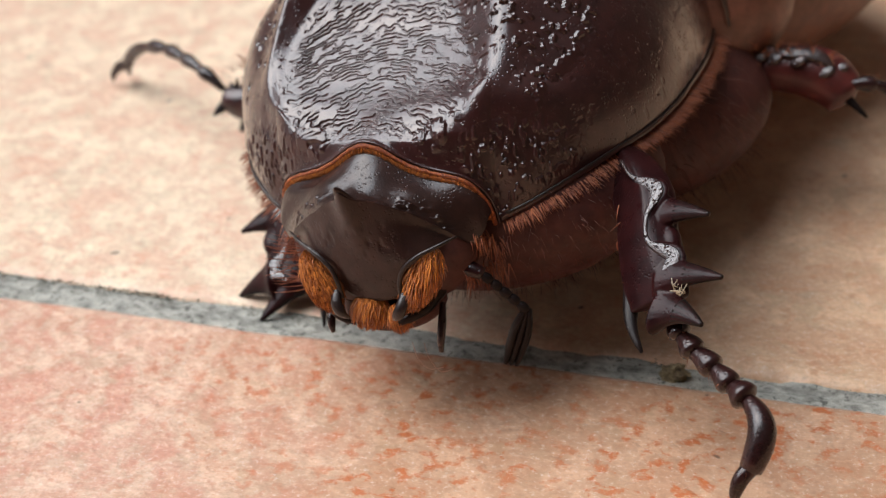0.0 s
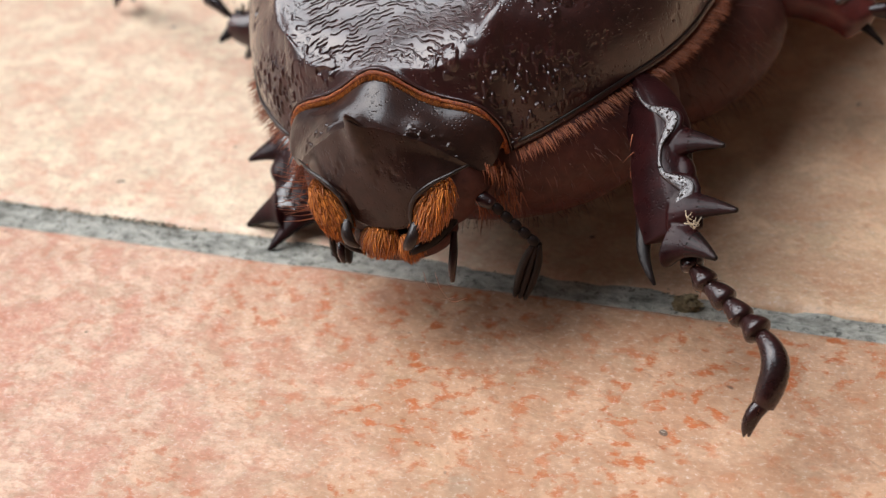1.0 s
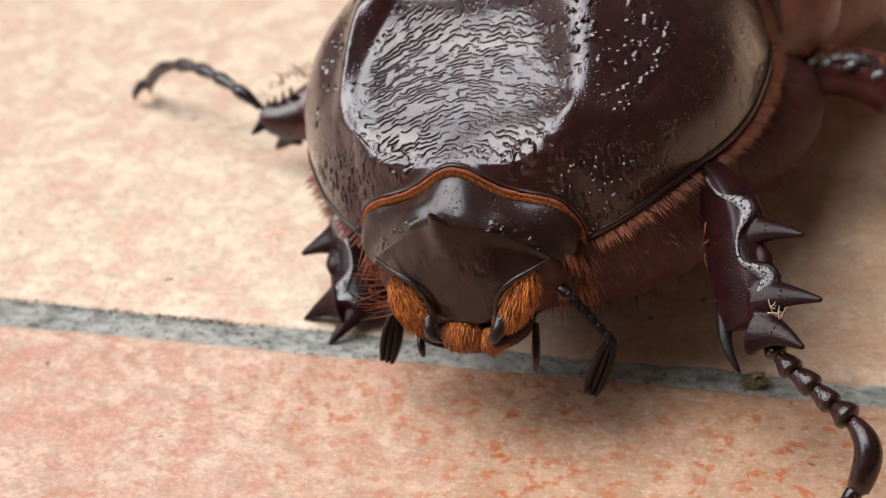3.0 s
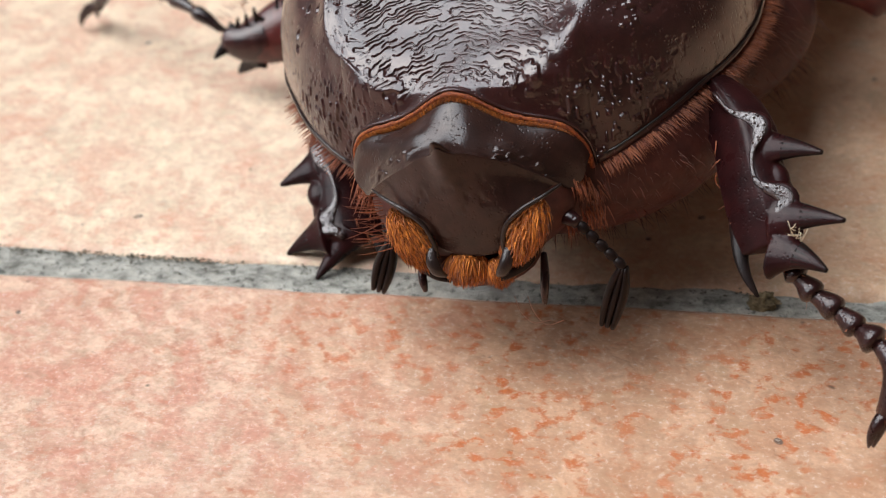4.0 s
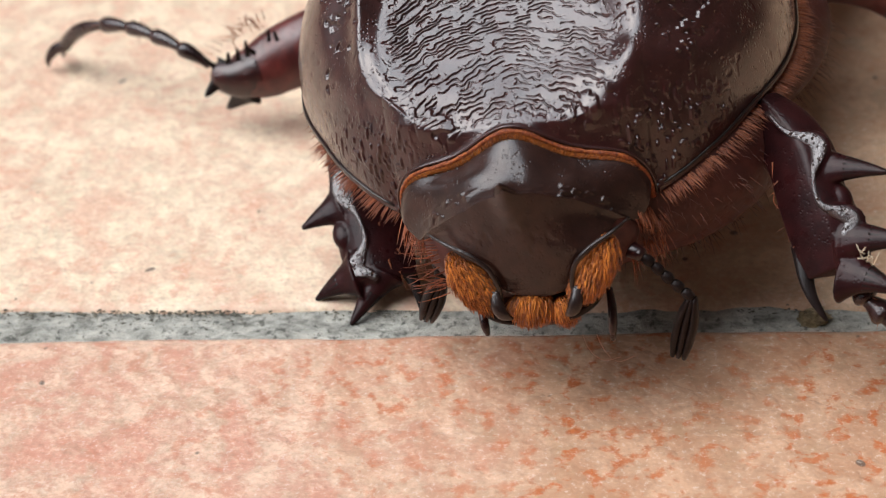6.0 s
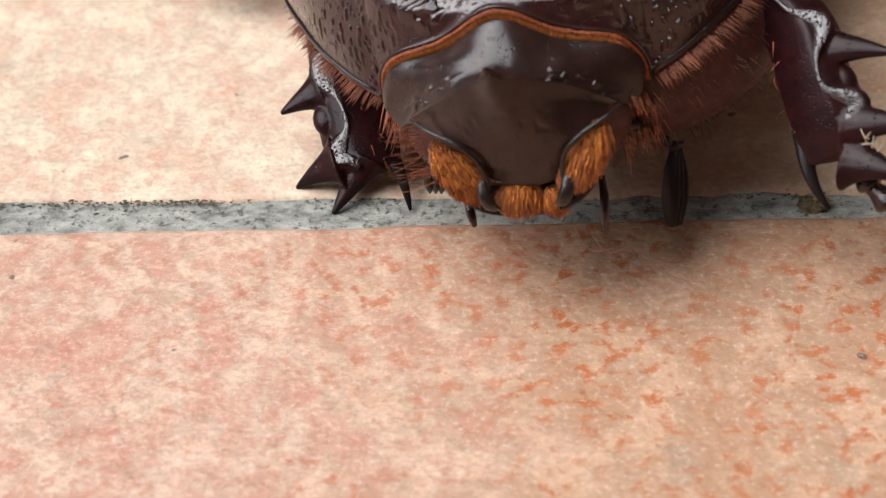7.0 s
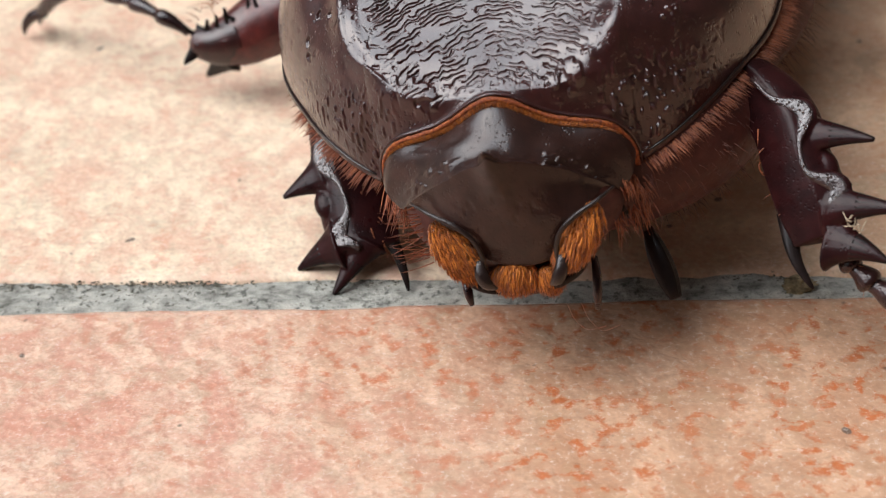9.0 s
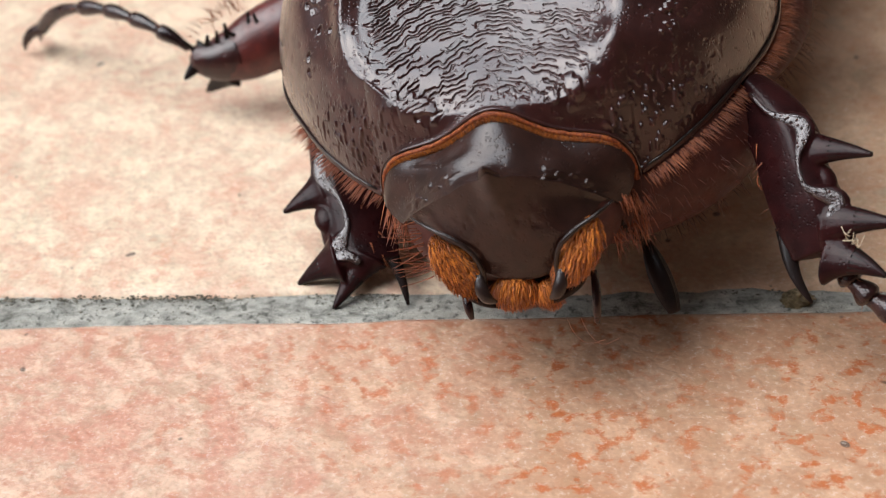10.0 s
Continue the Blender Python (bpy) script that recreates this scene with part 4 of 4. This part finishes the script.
# middle leg stretched out to the side
mtib = [(0.05, 1.70, 0.47), (-0.20, 1.61, 0.40), (-0.355, 1.562, 0.354), (-0.461, 1.523, 0.316), (-0.568, 1.50, 0.299), (-0.676, 1.495, 0.310)]
mid_l = Shape().loft(mtib[:5], [0.17, 0.168, 0.155, 0.135, 0.10], [0.10, 0.10, 0.09, 0.08, 0.06], (0, 0.6, 0.8), 18, steps=16, power=1.7).make("middle_leg", REDLEG, beetle, mtib[0], "spiny dark red-brown middle leg")
Shape().loft(mtib[3:], [0.130, 0.100, 0.060], [0.082, 0.070, 0.04], (0, 0.6, 0.8), 18, steps=16, power=1.6).make("shin", SHIN, mid_l, mtib[3])
for k in range(7):
    q_ = np.array([-0.36 - 0.05 * k, 1.545 - 0.008 * k, 0.455 - 0.012 * k])
    tooth(mid_l, "thorn", q_ - (0, 0, 0.04), q_ + rng.normal(0, 0.022, 3) + (-0.04, 0.0, 0.040), 0.006, (0, 0, 0), 0.9)
tooth(mid_l, "spur", (-0.52, 1.49, 0.24), (-0.657, 1.575, 0.075), 0.050, (0, 0, 0.0), 0.7)
tooth(mid_l, "spur", (-0.60, 1.52, 0.34), (-0.715, 1.417, 0.245), 0.042, (0, 0, 0.0), 0.7)
tarsus(mid_l, [(-0.70, 1.53, 0.345), (-0.84, 1.60, 0.40), (-0.98, 1.70, 0.41), (-1.12, 1.80, 0.40), (-1.27, 1.90, 0.36), (-1.55, 2.08, 0.14)],
       [0.030, 0.034, 0.034, 0.034, 0.036, 0.03])
leg_bristles(mid_l, [(-0.42, 1.60, 0.54), (-0.66, 1.52, 0.42)], 0.02, 34, 0.10, RED_HAIR, (-0.5, -0.2, 0.9))

mtib_r = [(1.72, 1.55, 0.62), (1.82, 1.545, 0.655), (2.0, 1.557, 0.677), (2.175, 1.574, 0.695), (2.331, 1.566, 0.67), (2.44, 1.52, 0.60)]
mid_r = Shape().loft(mtib_r, [0.06, 0.075, 0.095, 0.115, 0.125, 0.10], [0.06, 0.07, 0.08, 0.09, 0.09, 0.07], (0, 0.6, 0.8), 18, steps=24, power=1.7).make("middle_leg", REDLEG, beetle, mtib_r[0], "glossy dark red middle leg")
top_r = [(1.78, 1.55, 0.700), (1.90, 1.55, 0.742), (2.05, 1.555, 0.760), (2.18, 1.56, 0.785), (2.30, 1.555, 0.775), (2.42, 1.53, 0.690)]
Shape().loft(top_r, [0.030, 0.044, 0.034, 0.050, 0.044, 0.020], [0.016, 0.022, 0.016, 0.024, 0.022, 0.012], (0.1, 0.9, 0.1), 14, steps=40).make("ridge", CREST, mid_r, top_r[0], "glossy knobbed ridge")
for k in range(12):
    q_ = np.array([1.81 + 0.052 * k, 1.525 + 0.020 * (k % 2), 0.715 + 0.055 * math.sin(k * 0.28)]) + rng.normal(0, 0.010, 3)
    w_ = rng.uniform(0.7, 1.3)
    Shape().ball(q_, (0.034 * w_, 0, 0.01), (0, 0.026, 0.01), (0.01, 0, 0.020 * w_), 14, 10).make("knob", CREST, mid_r, q_)
leg_bristles(mid_r, [(1.9, 1.52, 0.76), (2.35, 1.54, 0.78)], 0.02, 46, 0.12, RED_HAIR, (0.1, -0.2, 0.9))
tooth(mid_r, "spur", (2.42, 1.50, 0.62), (2.54, 1.45, 0.54), 0.016, (0, 0, 0.01), 0.8)
tarsus(mid_r, [(2.44, 1.52, 0.66), (2.56, 1.55, 0.66), (2.70, 1.58, 0.60), (2.84, 1.60, 0.50), (2.98, 1.62, 0.36), (3.10, 1.66, 0.06)], [0.034, 0.036, 0.036, 0.036, 0.036, 0.03])
mf = [(1.35, 1.35, 0.45), (1.55, 1.47, 0.53), (1.75, 1.55, 0.62)]
Shape().loft(mf, [0.16, 0.18, 0.10], [0.14, 0.15, 0.09], (0, 0.3, 1), 16, steps=12).make("middle_femur", REDLEG, beetle, mf[0])


def fibre(name, path, radius, mat, parent):
    Shape().loft(path, radius, radius, (0.3, 0.5, 0.8), 6, steps=4 * len(path)).make(name, mat, parent, path[0])


fibre("fibre", [(1.74 + 0.055 * math.cos(a) * (1 - 0.02 * a), -0.01 - 0.01 * a, 0.665 + 0.045 * math.sin(a)) for a in np.linspace(0, 7.5, 16)], 0.0028, RED_HAIR, beetle)
fibre("fibre", [(1.74, -0.02, 0.62), (1.77, -0.04, 0.60), (1.82, -0.07, 0.615), (1.79, -0.09, 0.57)], 0.0026, RED_HAIR, beetle)
for k in range(7):
    q_ = np.array([1.985, -0.40, 0.715]) + rng.normal(0, 0.012, 3)
    fibre("fibre", [q_, q_ + rng.normal(0, 0.012, 3), q_ + rng.normal(0, 0.018, 3), q_ + rng.normal(0, 0.022, 3)], 0.0018, PALE_HAIR, leg_r)
for k in range(2):
    q_ = B(0.18 + 0.05 * k, -0.36, -0.37)
    fibre("fibre", [q_, q_ + D(0.02, -0.02, -0.06), q_ + D(0.06, -0.03, -0.10 - 0.01 * k), q_ + D(0.13, -0.03, -0.09)], 0.0009, RED_HAIR, beetle)


# feelers: a jointed stalk and a club of three plates, hinged at the head
def antenna(root, elbow, wrist, club_end, label):
    root, elbow, wrist, club_end = (np.asarray(p, float) for p in (root, elbow, wrist, club_end))
    a = Shape().loft([root, (root + elbow) / 2 + (0, 0, 0.01), elbow], [0.030, 0.034, 0.026], [0.028, 0.03, 0.024], (0, 1, 0.2), 12, steps=12).make("antenna", CLUB, beetle, root, label)
    for k in range(5):
        p = elbow + (wrist - elbow) * (k + 0.1) / 5
        q = elbow + (wrist - elbow) * (k + 0.95) / 5
        Shape().loft([p, (p + q) / 2, q], [0.015, 0.021, 0.018], [0.015, 0.021, 0.018], (0, 1, 0.2), 10, steps=8).make("antenna_bead", TOOTH, a, p)
    d = club_end - wrist
    side = np.cross(d, (0.1, 1, 0.1))
    side /= np.linalg.norm(side)
    for k in (-1, 0, 1):
        o = side * 0.024 * k
        pts = [wrist + o * 0.4, wrist + d * 0.3 + o, wrist + d * 0.75 + o, club_end + o * 0.9]
        Shape().loft(pts, [0.018, 0.034, 0.036, 0.020], [0.010, 0.017, 0.018, 0.010], (0.1, 1, 0.1), 14, steps=14).make("club_plate", TOOTH, a, wrist)
    return a


ANT_R = antenna((1.10, -0.28, 0.64), (1.20, -0.33, 0.635), (1.365, -0.37, 0.47), (1.285, -0.37, 0.20), "jointed feeler with a club of three plates")
ANT_L = antenna((0.50, -0.18, 0.56), (0.44, -0.20, 0.52), (0.47, -0.24, 0.42), (0.435, -0.30, 0.20), "jointed feeler with a red-brown club")


def palp(path, label="small dark mouth feeler"):
    return Shape().loft(path, [0.012, 0.017, 0.016, 0.009], [0.012, 0.017, 0.016, 0.009], (0, 1, 0), 12, steps=16).make("palp", CLUB, beetle, path[0], label)


palp([B(0.285, -0.24, -0.26), B(0.290, -0.29, -0.32), B(0.285, -0.32, -0.38), B(0.280, -0.33, -0.43)])
palp([B(-0.18, -0.28, -0.26), B(-0.175, -0.33, -0.29), B(-0.17, -0.35, -0.315), B(-0.165, -0.36, -0.345)])

# ---- crumb of earth in the joint ----
cr = Shape()
th = np.linspace(0.01, np.pi - 0.01, 34)[:, None]
ph = np.linspace(0, 2 * np.pi, 60, endpoint=False)[None]
ex, ey, ez = np.sin(th) * np.cos(ph), np.sin(th) * np.sin(ph), np.cos(th) + 0 * ph
bulge = 1 + 0.35 * vnoise(ex * 2.2, ey * 2.2, ez * 2.2, seed=71) + 0.22 * vnoise(ex * 6, ey * 6, ez * 6, seed=72)
cr.grid(np.stack([1.905 + 0.060 * ex * bulge, 0.07 + 0.036 * ey * bulge, GROUT_Z + 0.020 + 0.036 * ez * bulge], -1), close=True)
m_, t_, b_ = material("earth_crumb")
t_.links.new(ramp(t_, noise_tex(t_, 1800, 4, 0.6), [(0.35, (0.07, 0.05, 0.03)), (0.55, (0.26, 0.20, 0.11)), (0.7, (0.48, 0.40, 0.26))]), b_.inputs["Base Color"])
b_.inputs["Roughness"].default_value = 0.9
tagged(cr.make("soil_crumb", m_, None, (1.905, 0.07, GROUT_Z)), "crumbly brown grain of soil lying in the joint", "soil crumb")


# dirt gathered along the edge of the cream tile
dirt, t_, b_ = material("joint_dirt")
t_.links.new(ramp(t_, noise_tex(t_, 2500, 3, 0.6), [(0.35, (0.07, 0.062, 0.046)), (0.7, (0.20, 0.18, 0.135))]), b_.inputs["Base Color"])
b_.inputs["Roughness"].default_value = 0.95
ds = Shape()
for k in range(3600):
    x = rng.uniform(-2.6, 3.2)
    thickly = 0.55 * vnoise(x * 4.0, 0.4, seed=81) + 0.35 * vnoise(x * 13.0, 0.9, seed=82) + (0.30 if x < -0.25 else -0.05 if x < 0.1 else -0.55)
    if thickly < rng.uniform(-0.35, 0.75):
        continue
    up = rng.random() < 0.62
    y = 0.150 - 0.014 * x + rng.normal(0, 0.010) if up else 0.15 - abs(rng.normal(0, 0.05))
    r = rng.uniform(0.0012, 0.0044) * (1.1 if up else 0.75)
    ds.ball((x, y, GROUT_Z + (0.012 if up else 0.004)), (r * rng.uniform(1, 3.0), 0, 0), (0, r, 0), (0, 0, r * 0.6), 6, 4)
tagged(ds.make("dirt", dirt, None, (0, 0.15, GROUT_Z)), "dark dirt grains along the tile joint", "dirt", kind="stuff")


# ---- what moves ----
def swing(ob, parent, rows):
    """Turns a hinged part about its root; rows of seconds and degrees about x, y and z."""
    at = (ORIGIN[ob] - ORIGIN[parent]) * CM
    walk(ob, [(t, pose(*at, *angles)) for t, *angles in rows])


def motions():
    swing(leg_r, beetle, [(0, -2.5, 0.1, 0.6), (1, -1.3, 0.5, 0.4), (2.5, 0.4, 0.8, 0.4), (2.7, 0.8, 0.5, 0.2), (3.8, 1.6, 0.7, 0), (5, 3.0, 0.8, -0.5), (6.3, 3.6, 0.6, -1.2), (10, 4.4, 1.0, -0.4)])
    swing(ANT_R, beetle, [(0, 6, -2, 15), (1.5, 6, -1, 6), (2.5, 5.5, 0, -1), (2.7, 3.4, 0.6, 1), (3.8, -1, -3.4, -3), (4.5, -5, -9, -11), (5.2, -3.4, -10, -14), (6.3, 0, -7.6, -7), (6.5, -3, -5, 14), (7, -15, 8, 55), (7.5, -22, 17, 76), (9, -27, 23, 82), (10, -27, 23, 82)])
    swing(ANT_L, beetle, [(0, 28, -22, 0), (1.5, 15, -10, 0), (2.5, 10, -3.5, 0), (2.7, 3.4, -0.8, 0), (3.8, 8, 5.3, -0.6), (4.5, 15, 8.4, -1.3), (5.2, 20, 9, -1.8), (6.3, 25, 7.6, -2.2), (6.6, 28, 5, -2), (7.5, 50, -15, 0), (10, 50, -15, 0)])


motions()
